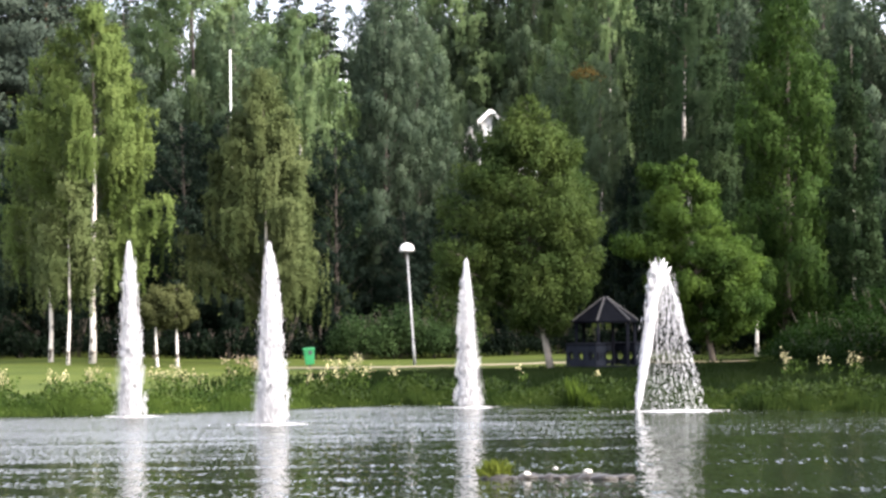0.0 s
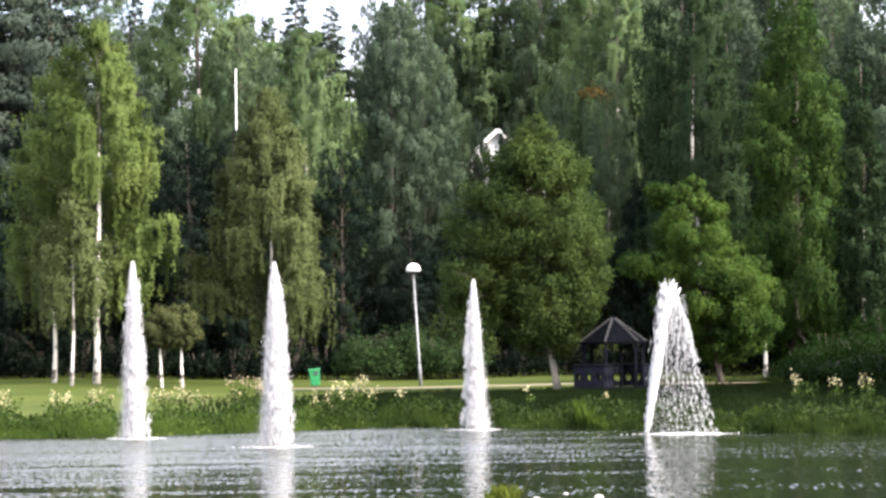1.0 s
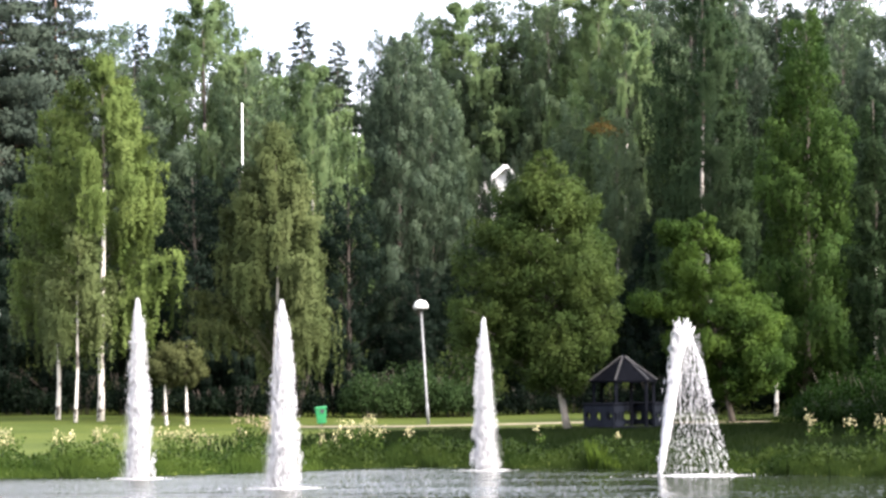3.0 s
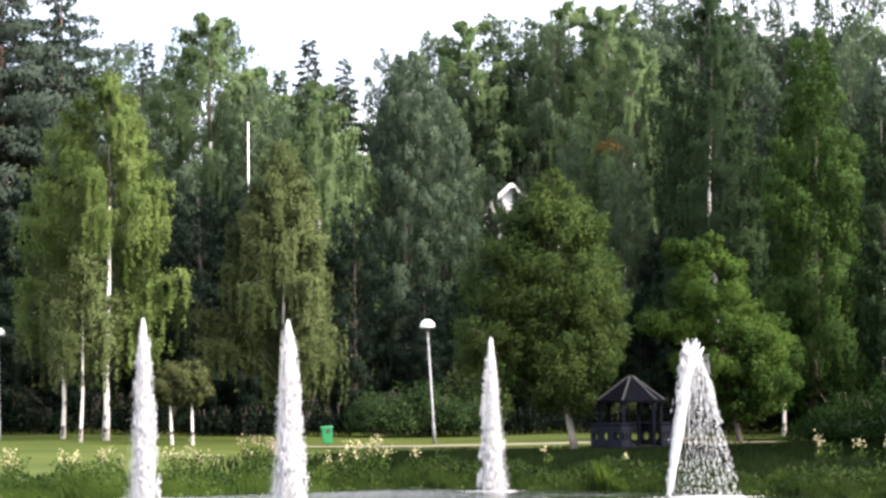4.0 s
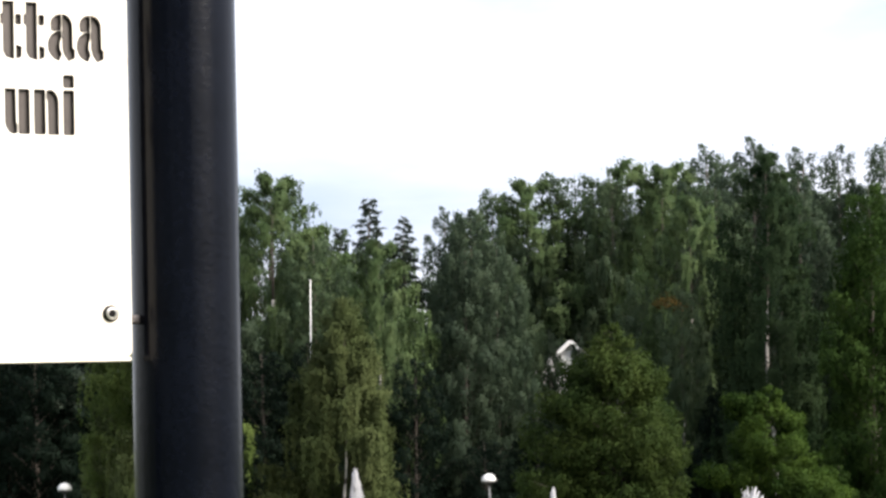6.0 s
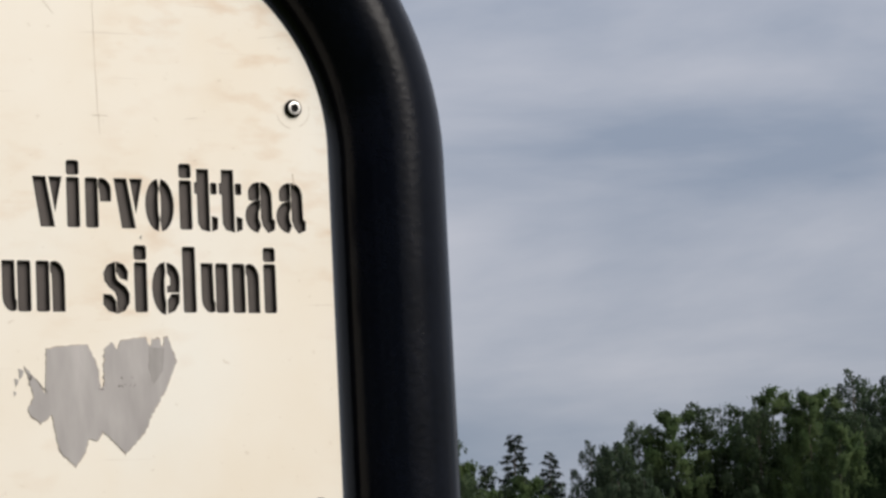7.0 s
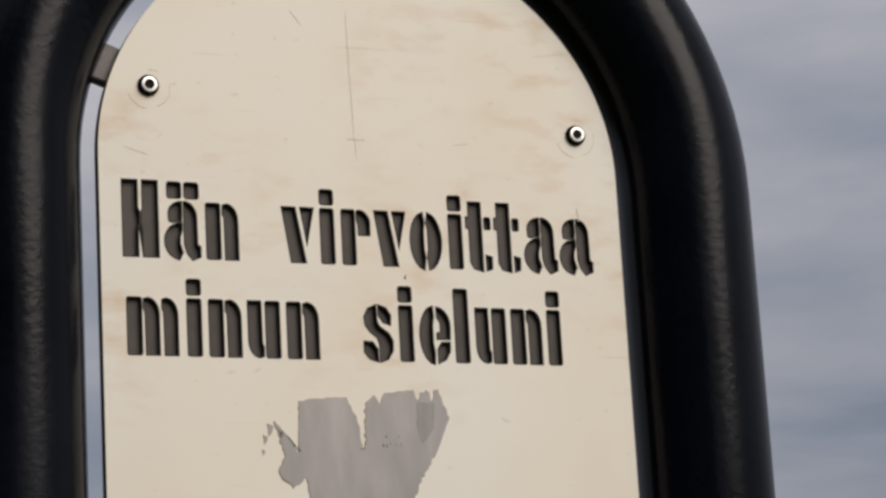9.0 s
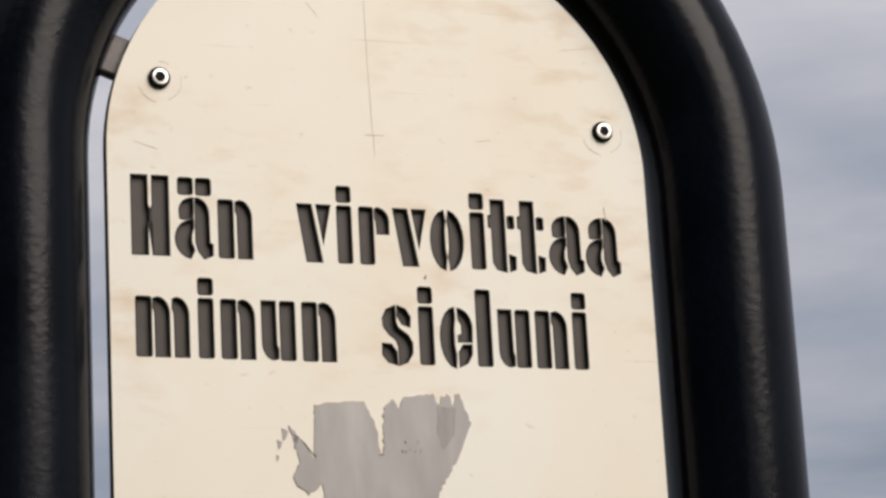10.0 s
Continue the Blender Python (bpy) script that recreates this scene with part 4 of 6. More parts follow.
random.seed(5)
for kind, x, y, top, wide in (
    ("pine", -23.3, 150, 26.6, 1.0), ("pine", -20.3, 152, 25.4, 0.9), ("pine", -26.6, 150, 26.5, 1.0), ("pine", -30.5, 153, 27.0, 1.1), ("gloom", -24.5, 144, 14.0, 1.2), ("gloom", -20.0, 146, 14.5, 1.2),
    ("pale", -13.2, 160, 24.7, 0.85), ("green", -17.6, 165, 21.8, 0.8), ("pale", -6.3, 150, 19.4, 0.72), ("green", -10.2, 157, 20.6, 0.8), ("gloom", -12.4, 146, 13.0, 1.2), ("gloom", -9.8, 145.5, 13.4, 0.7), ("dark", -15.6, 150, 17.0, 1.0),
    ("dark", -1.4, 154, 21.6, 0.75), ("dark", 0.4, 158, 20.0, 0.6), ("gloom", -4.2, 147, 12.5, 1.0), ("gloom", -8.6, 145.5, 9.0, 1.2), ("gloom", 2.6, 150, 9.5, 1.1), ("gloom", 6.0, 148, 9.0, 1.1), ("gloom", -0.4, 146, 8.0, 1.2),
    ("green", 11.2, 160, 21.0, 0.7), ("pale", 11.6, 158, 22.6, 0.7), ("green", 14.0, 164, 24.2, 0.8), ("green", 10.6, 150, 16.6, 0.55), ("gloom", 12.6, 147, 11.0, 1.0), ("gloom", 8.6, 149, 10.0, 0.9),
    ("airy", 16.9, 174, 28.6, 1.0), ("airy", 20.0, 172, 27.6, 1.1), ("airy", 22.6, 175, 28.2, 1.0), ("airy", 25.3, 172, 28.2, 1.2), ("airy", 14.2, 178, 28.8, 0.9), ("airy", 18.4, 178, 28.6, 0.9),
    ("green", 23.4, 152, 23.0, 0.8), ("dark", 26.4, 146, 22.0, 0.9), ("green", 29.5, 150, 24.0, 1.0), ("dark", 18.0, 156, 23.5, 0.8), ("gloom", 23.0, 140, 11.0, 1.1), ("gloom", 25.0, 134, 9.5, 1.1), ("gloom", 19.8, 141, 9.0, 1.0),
    ("pale", 2.6, 201, 29.8, 0.8), ("green", 6.6, 201, 30.4, 0.8), ("pale", 10.2, 200, 31.0, 0.8), ("pale", 14.0, 199, 30.6, 0.8), ("green", 0.2, 202, 29.0, 0.7), ("green", 17.6, 200, 31.0, 0.8), ("green", 21.5, 200, 30.0, 0.9),
    ("spruce", -8.6, 190, 27.2, 1.25), ("spruce", -5.8, 190, 25.8, 1.05), ("airy", -3.3, 188, 26.2, 0.8), ("green", -1.2, 188, 26.0, 0.6), ("spruce", -10.8, 194, 25.6, 1.15), ("green", -7.2, 196, 24.6, 0.8), ("green", -11.8, 188, 25.0, 0.7),
    ("green", -15.4, 188, 28.2, 0.8), ("spruce", -19.4, 186, 26.6, 0.9), ("green", -22.5, 188, 27.0, 0.9), ("green", 1.4, 181, 17.0, 0.40), ("dark", 2.9, 184, 17.6, 0.45), ("dark", 4.0, 182, 16.9, 0.5), ("dark", 4.5, 183, 15.6, 0.5), ("dark", 6.0, 183.5, 16.9, 0.45), ("green", 1.2, 176, 21.6, 0.62), ("green", 5.0, 199, 25.0, 0.65), ("airy", 27.5, 170, 27.6, 1.2), ("green", 25.0, 186, 27.0, 1.0), ("green", 9.0, 196, 29.4, 0.5), ("pale", 12.3, 194, 29.8, 0.5),
    ("dark", -7.6, 176, 22.5, 1.0), ("dark", -2.4, 178, 22.0, 0.9), ("dark", 0.3, 180, 22.5, 0.8), ("dark", -13.0, 178, 22.0, 1.1), ("green", 9.8, 172, 20.0, 0.8), ("green", 14.6, 172, 22.0, 0.8),
    ("dark", 20.5, 160, 20.0, 1.1), ("dark", 25.0, 162, 22.0, 1.1),
):
    plant(kind, x, y, top, wide * (1.4 if y > 187 and kind in ("pale", "green") else 1.0))
# Unseen park trees round the near bank and along the pond's far side
# Three are added to shade the right bank, the rest darken the tube's reflections
for x, y, top, wide in ((25.5, 97, 15.0, 0.9), (27.5, 106, 16.0, 0.9), (25, 88, 14.0, 0.9), (-34, -26, 22, 0.9), (-24, -30, 23, 0.9), (-14, -27, 21, 0.8), (-5, -31, 23, 0.8), (4, -28, 21, 0.7), (12, -33, 20, 0.7), (-42, -18, 23, 0.9), (-50, -6, 22, 0.9)):
    plant("park", x, y, top, wide)

# A few yellowed boughs high in one birch
yb = thing("autumn_bough", pose(9.62, 145.4, 15.7), "small yellowed bough high among green birch leaves", "branch")
part("foliage", shrub_mesh(1.0, 0.8, 1.0, 220, 77, 0.16), "autumn_leaf", yb)

# Undergrowth at the foot of the wood, its leaf colour near-black for the shade there
random.seed(9)
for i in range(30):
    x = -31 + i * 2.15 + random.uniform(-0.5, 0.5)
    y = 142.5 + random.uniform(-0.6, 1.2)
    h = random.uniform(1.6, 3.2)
    shrub("shrub", 2.9, 1.7, h, 1500, 100 + i, pose(x, y, gz(x, y)), "underwood_leaf", "undergrowth shrub at the wood's edge, leaves near-black to stand for shade", "undergrowth", 0.2)
for x, y, w, h, leaf in ((-2.7, 139.5, 2.9, 2.9, "shrub_leaf"), (-0.9, 139.8, 3.0, 3.2, "shrub_leaf"), (1.5, 139.6, 2.8, 2.6, "shrub_leaf"), (2.2, 141.5, 3.0, 4.8, "rowan_leaf")):
    shrub("shrub", w, 1.9, h, 4200, int(200 + x * 10), pose(x, y, gz(x, y)), leaf, "rounded green shrub behind the street lamp", "rounded shrubs", 0.16)
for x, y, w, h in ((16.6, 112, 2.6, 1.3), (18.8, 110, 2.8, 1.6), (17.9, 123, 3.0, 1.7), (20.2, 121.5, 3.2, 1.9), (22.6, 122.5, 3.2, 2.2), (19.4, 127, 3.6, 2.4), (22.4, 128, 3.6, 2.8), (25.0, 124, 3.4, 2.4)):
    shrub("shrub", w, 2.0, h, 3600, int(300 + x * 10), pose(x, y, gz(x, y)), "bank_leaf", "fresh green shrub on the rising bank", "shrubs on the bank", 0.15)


# Bank vegetation
def blades(x0, x1, count, seed, depth, h0, h1):
    rng = np.random.default_rng(seed)
    x = rng.uniform(x0, x1, count)
    y = shore(x) - 0.15 + depth * rng.random(count) ** 1.3
    clump = 0.6 + 0.4 * np.sin(x * 1.7 + seed) * np.sin(x * 0.63 + 2) + 0.25 * np.sin(x * 5.1)
    h = rng.uniform(h0, h1, count) * np.clip(clump, 0.35, 1.2)
    z = ground_z(x, y) - 0.03
    a = rng.uniform(0, 2 * np.pi, count)
    w, bend = rng.uniform(0.018, 0.04, count), h * rng.uniform(0.05, 0.45, count)
    dx, dy = np.cos(a), np.sin(a)
    v = np.stack([np.stack([x - w, y, z], 1), np.stack([x + w, y, z], 1), np.stack([x + w * 0.8 + dx * bend * 0.3, y + dy * bend * 0.3, z + h * 0.6], 1), np.stack([x + dx * bend, y + dy * bend, z + h], 1)], 1)
    return mesh_from("blades", v.reshape(-1, 3), np.arange(4 * count).reshape(count, 4))



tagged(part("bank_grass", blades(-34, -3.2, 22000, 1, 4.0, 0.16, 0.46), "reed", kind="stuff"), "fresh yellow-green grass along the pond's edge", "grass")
# Right-hand grass takes the copy darkened for tree shade.
tagged(part("bank_grass", blades(-3.4, 34, 25000, 2, 4.5, 0.20, 0.46), "shaded_reed", kind="stuff"), "uncut bank grass along the pond's edge, darkened for tree shade", "grass")


def meadow(count, seed):
    """Rough uncut grass between the right-hand bank and the footpath."""
    rng = np.random.default_rng(seed)
    x = rng.uniform(-8.0, 34, count)
    far = 121 + 17 * ease((x - 9.0) / 1.5)
    y = shore(x) + 3.0 + (far - 3.5 - shore(x)) * rng.random(count)
    keep = (rng.random(count) < np.clip((x + 5.0) / 6.0, 0.05, 1) * np.clip((far - y) / 8, 0, 1)) & (np.abs(y - 123.9) > 1.4)
    x, y = x[keep], y[keep]
    n = len(x)
    h = rng.uniform(0.18, 0.48, n) * np.clip((122 - y) / 22, 0.25, 1) * (0.8 + 0.35 * np.sin(x * 1.3) * np.sin(y * 0.7))
    z, a = ground_z(x, y) - 0.03, rng.uniform(0, 2 * np.pi, n)
    w, bend = rng.uniform(0.02, 0.05, n), h * rng.uniform(0.1, 0.6, n)
    v = np.stack([np.stack([x - w, y, z], 1), np.stack([x + w, y, z], 1), np.stack([x + np.cos(a) * bend, y + np.sin(a) * bend, z + h], 1)], 1)
    return mesh_from("blades", v.reshape(-1, 3), np.arange(3 * n).reshape(n, 3))


tagged(part("meadow_grass", meadow(140000, 8), "meadow", kind="stuff"), "rough green meadow grass on the slope, darkened for tree shade", "grass")
tagged(part("reed_clump", blades(5.05, 5.95, 260, 3, 1.2, 0.40, 0.82), "fresh_reed", kind="stuff"), "clump of tall bright reeds at the water's edge", "reeds")


def weeds(x0, x1, count, seed):
    rng = np.random.default_rng(seed)
    x = rng.uniform(x0, x1, count)
    y = shore(x) + 0.1 + 4.5 * rng.random(count)
    h = 0.55 * np.clip(0.7 + 0.5 * np.sin(x * 1.7 + 1) * np.sin(x * 0.63 + 2), 0.2, 1.2) * rng.random(count) ** 0.6
    return leaf_mesh("weeds", np.stack([x, y, ground_z(x, y) + h], 1), rng.uniform(0.10, 0.2, count), rng, -0.3, 0.5)


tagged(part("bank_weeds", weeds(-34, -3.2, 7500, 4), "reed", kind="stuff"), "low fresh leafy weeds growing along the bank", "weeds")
# Right-hand weeds use the shade-darkened copy too.
tagged(part("bank_weeds", weeds(-3.4, 34, 8500, 5), "shaded_reed", kind="stuff"), "low leafy weeds growing along the bank, darkened for tree shade", "weeds")


def flower_clump(x, y, w, h, count, seed, bloom, label):
    ob = thing("flower_clump", pose(x, y, gz(x, y)), label, "flowers", "flower clumps on the bank")
    rng = np.random.default_rng(seed)
    bm = bmesh.new()
    heads, n = [], count
    for _ in range(n):
        px, py, ph = rng.uniform(-w / 2, w / 2), rng.uniform(-0.4, 0.4), h * rng.uniform(0.7, 1.1)
        sweep(bm, [(px * 0.8, py, 0), (px, py, ph)], [0.012, 0.008], 4)
        heads.append((px, py, ph))
    part("stalk_tangle", bm, "reed", ob, kind="stuff")
    k = 17
    hp = np.repeat(np.array(heads), k, 0) + rng.normal(0, 1, (n * k, 3)) * [0.07, 0.07, 0.10]
    part("blossom", leaf_mesh("blossom", hp, rng.uniform(0.05, 0.095, n * k), rng, -0.2, 0.8), bloom, ob)
    lp = np.stack([rng.uniform(-w / 2, w / 2, n * 22), rng.uniform(-0.5, 0.5, n * 22), rng.uniform(0.1, h * 0.85, n * 22)], 1)
    part("foliage", leaf_mesh("foliage", lp, rng.uniform(0.12, 0.2, n * 22), rng, 0.1, 0.45), "reed", ob)
    return ob


CREAM, PINK = "tall herb clump with cream blossom heads on the bank", "tall herb clump with faded pinkish blossom on the bank"
for i, (x, y, w, h, c, b) in enumerate((
    (-13.2, 87.5, 0.9, 1.05, 9, 0), (-11.5, 87.2, 0.8, 1.0, 8, 0), (-10.2, 87.3, 0.9, 1.15, 8, 0), (-8.0, 88.0, 1.0, 1.1, 10, 0), (-7.2, 88.2, 1.0, 1.1, 9, 0),
    (-5.6, 90.0, 1.2, 1.35, 16, 1), (-4.9, 90.2, 0.8, 1.2, 8, 0), (-2.5, 92.0, 1.0, 1.0, 8, 0), (-1.9, 92.3, 1.1, 1.25, 13, 0), (-3.3, 91.4, 0.8, 0.8, 5, 0),
    (-0.5, 92.6, 0.7, 0.8, 3, 0), (3.9, 91.5, 0.4, 0.8, 2, 0), (6.3, 90.0, 0.3, 0.85, 1, 0), (13.2, 91.5, 0.9, 1.05, 6, 0), (14.4, 87.0, 0.8, 1.0, 5, 0), (13.8, 89.5, 0.6, 0.9, 3, 0),
)):
    flower_clump(x, y, w, h * 0.82, max(1, int(c * 0.75)), 400 + i, "pink_bloom" if b else "bloom", PINK if b else CREAM)


# Fountains
def spindles(at, way, length, thick):
    """Streaks of water: eight-sided slivers, at (N, 3) their middles."""
    n = len(at)
    way = way / np.linalg.norm(way, axis=1, keepdims=True)
    s = np.cross(way, np.array([0.31, 0.87, 0.12]))
    s /= np.linalg.norm(s, axis=1, keepdims=True)
    t = np.cross(way, s)
    L, W = length[:, None], thick[:, None]
    v = np.stack([at - way * L, at + s * W, at + t * W, at - s * W, at - t * W, at + way * L], 1).reshape(-1, 3)
    f = np.array([(0, 2, 1), (0, 3, 2), (0, 4, 3), (0, 1, 4), (5, 1, 2), (5, 2, 3), (5, 3, 4), (5, 4, 1)])
    return mesh_from("streaks", v, (np.arange(n)[:, None, None] * 6 + f[None]).reshape(-1, 3))


def jet_core(h, r0, seed):
    """The dense middle of a jet, full below and frayed to a bent tip."""
    rng = random.Random(seed)
    bm = bmesh.new()
    rows, sides, rings = 60, 20, []
    bend = rng.uniform(-0.10, 0.12)
    for i in range(rows):
        u = i / (rows - 1)
        z = h * u
        r = r0 * (0.80 + 0.20 * min(1, u / 0.25)) * (1 - u) ** 0.62 * (1 + 0.10 * noise.noise(Vector((seed * 3.1, 0, z * 0.9)))) + 0.008
        ring = []
        for k in range(sides):
            a = 2 * math.pi * k / sides
            q = noise.noise(Vector((math.cos(a) * 2.2 + seed, math.sin(a) * 2.2, z * 1.1))) * 0.30 + noise.noise(Vector((math.cos(a) * 6 + seed, math.sin(a) * 6, z * 3.0))) * 0.30
            rr = r * (1 + q * 0.22)
            ring.append(bm.verts.new((math.cos(a) * rr + bend * u ** 6, math.sin(a) * rr, z + rng.uniform(-0.03, 0.03))))
        rings.append(ring)
    for a, b in zip(rings, rings[1:]):
        for k in range(sides):
            bm.faces.new((a[k], a[(k + 1) % sides], b[(k + 1) % sides], b[k]))
    bm.faces.new(rings[-1])
    return bm


def foam_disc(rx, ry, seed):
    rng = np.random.default_rng(seed)
    n = 1300
    a, r = rng.uniform(0, 2 * np.pi, n), np.abs(rng.normal(0, 0.55, n))
    p = np.stack([np.cos(a) * r * rx, np.sin(a) * r * ry, rng.uniform(0.0, 0.05, n) * np.exp(-2.5 * r)], 1)
    way = np.stack([np.cos(a + 1.2), np.sin(a + 1.2), 0 * a + 0.05], 1)
    return spindles(p, way, rng.uniform(0.03, 0.10, n), rng.uniform(0.004, 0.013, n))


def nozzle(parent, x=0.0):
    bm = lathe(bmesh.new(), [(0.07, -0.25), (0.07, 0.02), (0.05, 0.05), (0.045, 0.16), (0.03, 0.18)], 12)
    bmesh.ops.translate(bm, vec=(x, 0, 0), verts=bm.verts)
    part("nozzle", bm, "dark_metal", parent)


def fountain(x, y, h, r0, seed, side):
    """A jet with a skin of streaks, fine mist on one side and clots of water that fall back on the other."""
    ob = thing("fountain", pose(x, y, 0), "upright white fountain jet rising from the pond", "fountain", "pond fountains")
    rng = np.random.default_rng(seed)

    def girth(u):
        return r0 * np.clip(1 - u, 0, 1) ** 0.60

    part("jet", jet_core(h * 0.95, r0 * 0.68, seed), "foam", ob, smooth=True)
    n = 7600
    u = rng.random(n) ** 1.05
    r = girth(u) * np.clip(rng.normal(0.74, 0.15, n), 0, 1.3) + 0.02
    a = rng.uniform(0, 2 * np.pi, n)
    p = np.stack([np.cos(a) * r, np.sin(a) * r, u * h], 1)
    way = np.stack([np.cos(a) * 0.12, np.sin(a) * 0.12, np.ones(n)], 1)
    part("spray", spindles(p, way, rng.uniform(0.05, 0.24, n) * (1.1 - 0.5 * u), rng.uniform(0.003, 0.009, n)), "foam", ob, kind="stuff")
    # Fine mist drifts off the other side.
    n = 2600
    u = rng.random(n) ** 1.6 * 0.95
    p = np.stack([-side * (girth(u) * 0.85 + np.abs(rng.normal(0, 0.10, n)) * (1.2 - u)), rng.normal(0, 0.15, n), u * h], 1)
    way = np.stack([rng.normal(0, 0.3, n), rng.normal(0, 0.3, n), -np.ones(n)], 1)
    part("mist", spindles(p, way, rng.uniform(0.006, 0.03, n), rng.uniform(0.002, 0.005, n)), "foam", ob, kind="stuff")
    # Clots that have left the jet fall beside it in knots.
    knots = np.sort(rng.uniform(0.03, 0.9, 38))
    k = rng.integers(0, 38, 1500)
    m = len(k)
    u = np.clip(knots[k] + rng.normal(0, 0.020, m), 0.0, 0.95)
    stray = 0.05 + 0.17 * rng.random(38)[k] * (1 - knots[k])
    sgn = np.where(rng.random(38)[k] < 0.88, side, -side)
    p = np.stack([sgn * (girth(u) * 0.80 + stray + rng.normal(0, 0.035, m)), rng.normal(0, 0.12, m), u * h], 1)
    way = np.stack([rng.normal(0, 0.35, m), rng.normal(0, 0.1, m), -np.ones(m)], 1)
    part("drop_curtain", spindles(p, way, rng.uniform(0.012, 0.05, m), rng.uniform(0.004, 0.012, m)), "foam", ob, kind="stuff")
    # The tip frays into a few spurts.
    bm = bmesh.new()
    for j in range(4):
        o, t = rng.uniform(-0.12, 0.12), rng.uniform(0.90, 1.015)
        us = np.linspace(0.78, t, 8)
        sweep(bm, [(o * ((q - 0.78) / 0.22) ** 1.4, 0.03 * j - 0.04, h * q) for q in us], [0.085 * (1 - ((q - 0.78) / (t - 0.78)) ** 2) * rng.uniform(0.8, 1.2) + 0.008 for q in us], 8)
    part("spurts", bm, "foam", ob, smooth=True, kind="stuff")
    part("foam_ring", foam_disc(r0 * 2.1, r0 * 2.1, seed + 1), "foam", ob, kind="stuff")
    nozzle(ob)
    return ob


fountain(-8.36, 80.5, 5.2, 0.34, 1, 1)
fountain(-3.67, 72.1, 4.85, 0.375, 2, 1)
fountain(1.86, 84.2, 4.6, 0.31, 3, -1)


def leaning_fountain(x, y, h, seed):
    """A jet that leans, arches over at the top and breaks into hanging strings of drops."""
    ob = thing("fountain", pose(x, y, 0), "leaning white fountain jet breaking into falling drops", "fountain", "pond fountains")
    rng = np.random.default_rng(seed)
    bm = bmesh.new()
    for tip, top, fat, start in ((0.78, 0.965, 0.100, 0.0), (0.86, 1.0, 0.060, 0.60), (0.95, 0.975, 0.055, 0.62), (1.06, 0.945, 0.040, 0.68)):
        us = np.linspace(start, 1, 30)
        pts = [(0.66 * u + (tip - 0.66) * ((u - start) / (1 - start)) ** 1.6, 0.04 * math.sin(7 * tip), h * top * u) for u in us]
        sweep(bm, pts, [(0.045 + fat * min(1, u * 2.4) ** 0.7) * (1 - ((u - start) / (1 - start)) ** 3) ** 0.6 * (1 + 0.3 * noise.noise(Vector((tip * 9, 0, u * 13)))) + 0.006 for u in us], 12)
    part("jet", bm, "foam", ob, smooth=True)
    n = 2200
    u = rng.random(n) ** 0.8 * 0.95
    p = np.stack([0.66 * u, 0 * u, h * u], 1) + rng.normal(0, 1, (n, 3)) * (0.04 + 0.05 * u)[:, None]
    part("spray", spindles(p, np.tile([0.15, 0.0, 1.0], (n, 1)), rng.uniform(0.03, 0.16, n), rng.uniform(0.005, 0.014, n)), "foam", ob, kind="stuff")
    # Strings of clots fall from the arch, fanning out a little below.
    lines, m = 23, 4600
    j = rng.integers(0, lines, m)
    f = (np.arange(lines) + rng.uniform(-0.3, 0.3, lines))[j] / (lines - 1)
    top = 0.97 - 0.24 * np.clip(f, 0, 1.1) ** 1.2
    drop = rng.random(m) ** 0.9
    s = top * (1 - drop)
    drop_x = (0.42 + 1.60 * f) * drop + (0.79 + 0.42 * f) * (1 - drop) + 0.035 * np.sin(s * 17 + j * 2.3)
    beat = np.sin(s * 33 + j * 4.1) + 0.6 * np.sin(s * 71 + j * 1.7)
    keep = rng.random(m) < np.clip(0.42 + 0.38 * beat, 0.06, 1) * (0.45 + 0.55 * f)
    p = np.stack([drop_x + rng.normal(0, 0.022, m), rng.normal(0, 0.15, m), s * h], 1)[keep]
    m = len(p)
    way = np.stack([rng.normal(0.05, 0.22, m), rng.normal(0, 0.1, m), -np.ones(m)], 1)
    bm = bmesh.new()
    for j in range(12):
        f = j / 11 + rng.uniform(-0.02, 0.02)
        z1 = 0.97 - 0.24 * max(0.0, f) ** 1.2 + rng.uniform(-0.015, 0.015)
        z0, ph = z1 * rng.uniform(0.30, 0.75), rng.uniform(0, 6)
        pts = []
        for q in np.linspace(0, 1, 16):
            z = z1 + (z0 - z1) * q
            d = 1 - z / z1
            pts.append(((0.42 + 1.60 * f) * d + (0.79 + 0.42 * f) * (1 - d) + 0.025 * math.sin(z * 19 + ph), 0.12 * math.sin(j * 2.2), z * h))
        sweep(bm, pts, [(0.010 - 0.006 * q) * (1 + 0.7 * math.sin(q * 40 + ph)) + 0.004 for q in np.linspace(0, 1, 16)], 6)
    part("falling_water", bm, "foam", ob, smooth=True, kind="stuff")
    part("drop_curtain", spindles(p, way, rng.uniform(0.012, 0.060, m), rng.uniform(0.004, 0.013, m)), "foam", ob, kind="stuff")
    # A thin veil of mist hangs behind the strings.
    n = 2400
    s = rng.random(n) * 0.9
    f = rng.random(n) ** 1.3
    p = np.stack([(0.10 + 0.62 * s) + (1.65 - 1.25 * s) * f, rng.normal(0.1, 0.2, n), s * h], 1)
    part("mist", spindles(p, np.tile([0.08, 0.0, -1.0], (n, 1)) + rng.normal(0, 0.12, (n, 3)), rng.uniform(0.01, 0.06, n), rng.uniform(0.0018, 0.0042, n)), "foam", ob, kind="stuff")
    disc = part("foam_ring", foam_disc(1.35, 0.8, seed + 1), "foam", ob, kind="stuff")
    disc.location = (1.1, 0, 0)
    nozzle(ob)


leaning_fountain(6.64, 77.5, 4.45, 8)


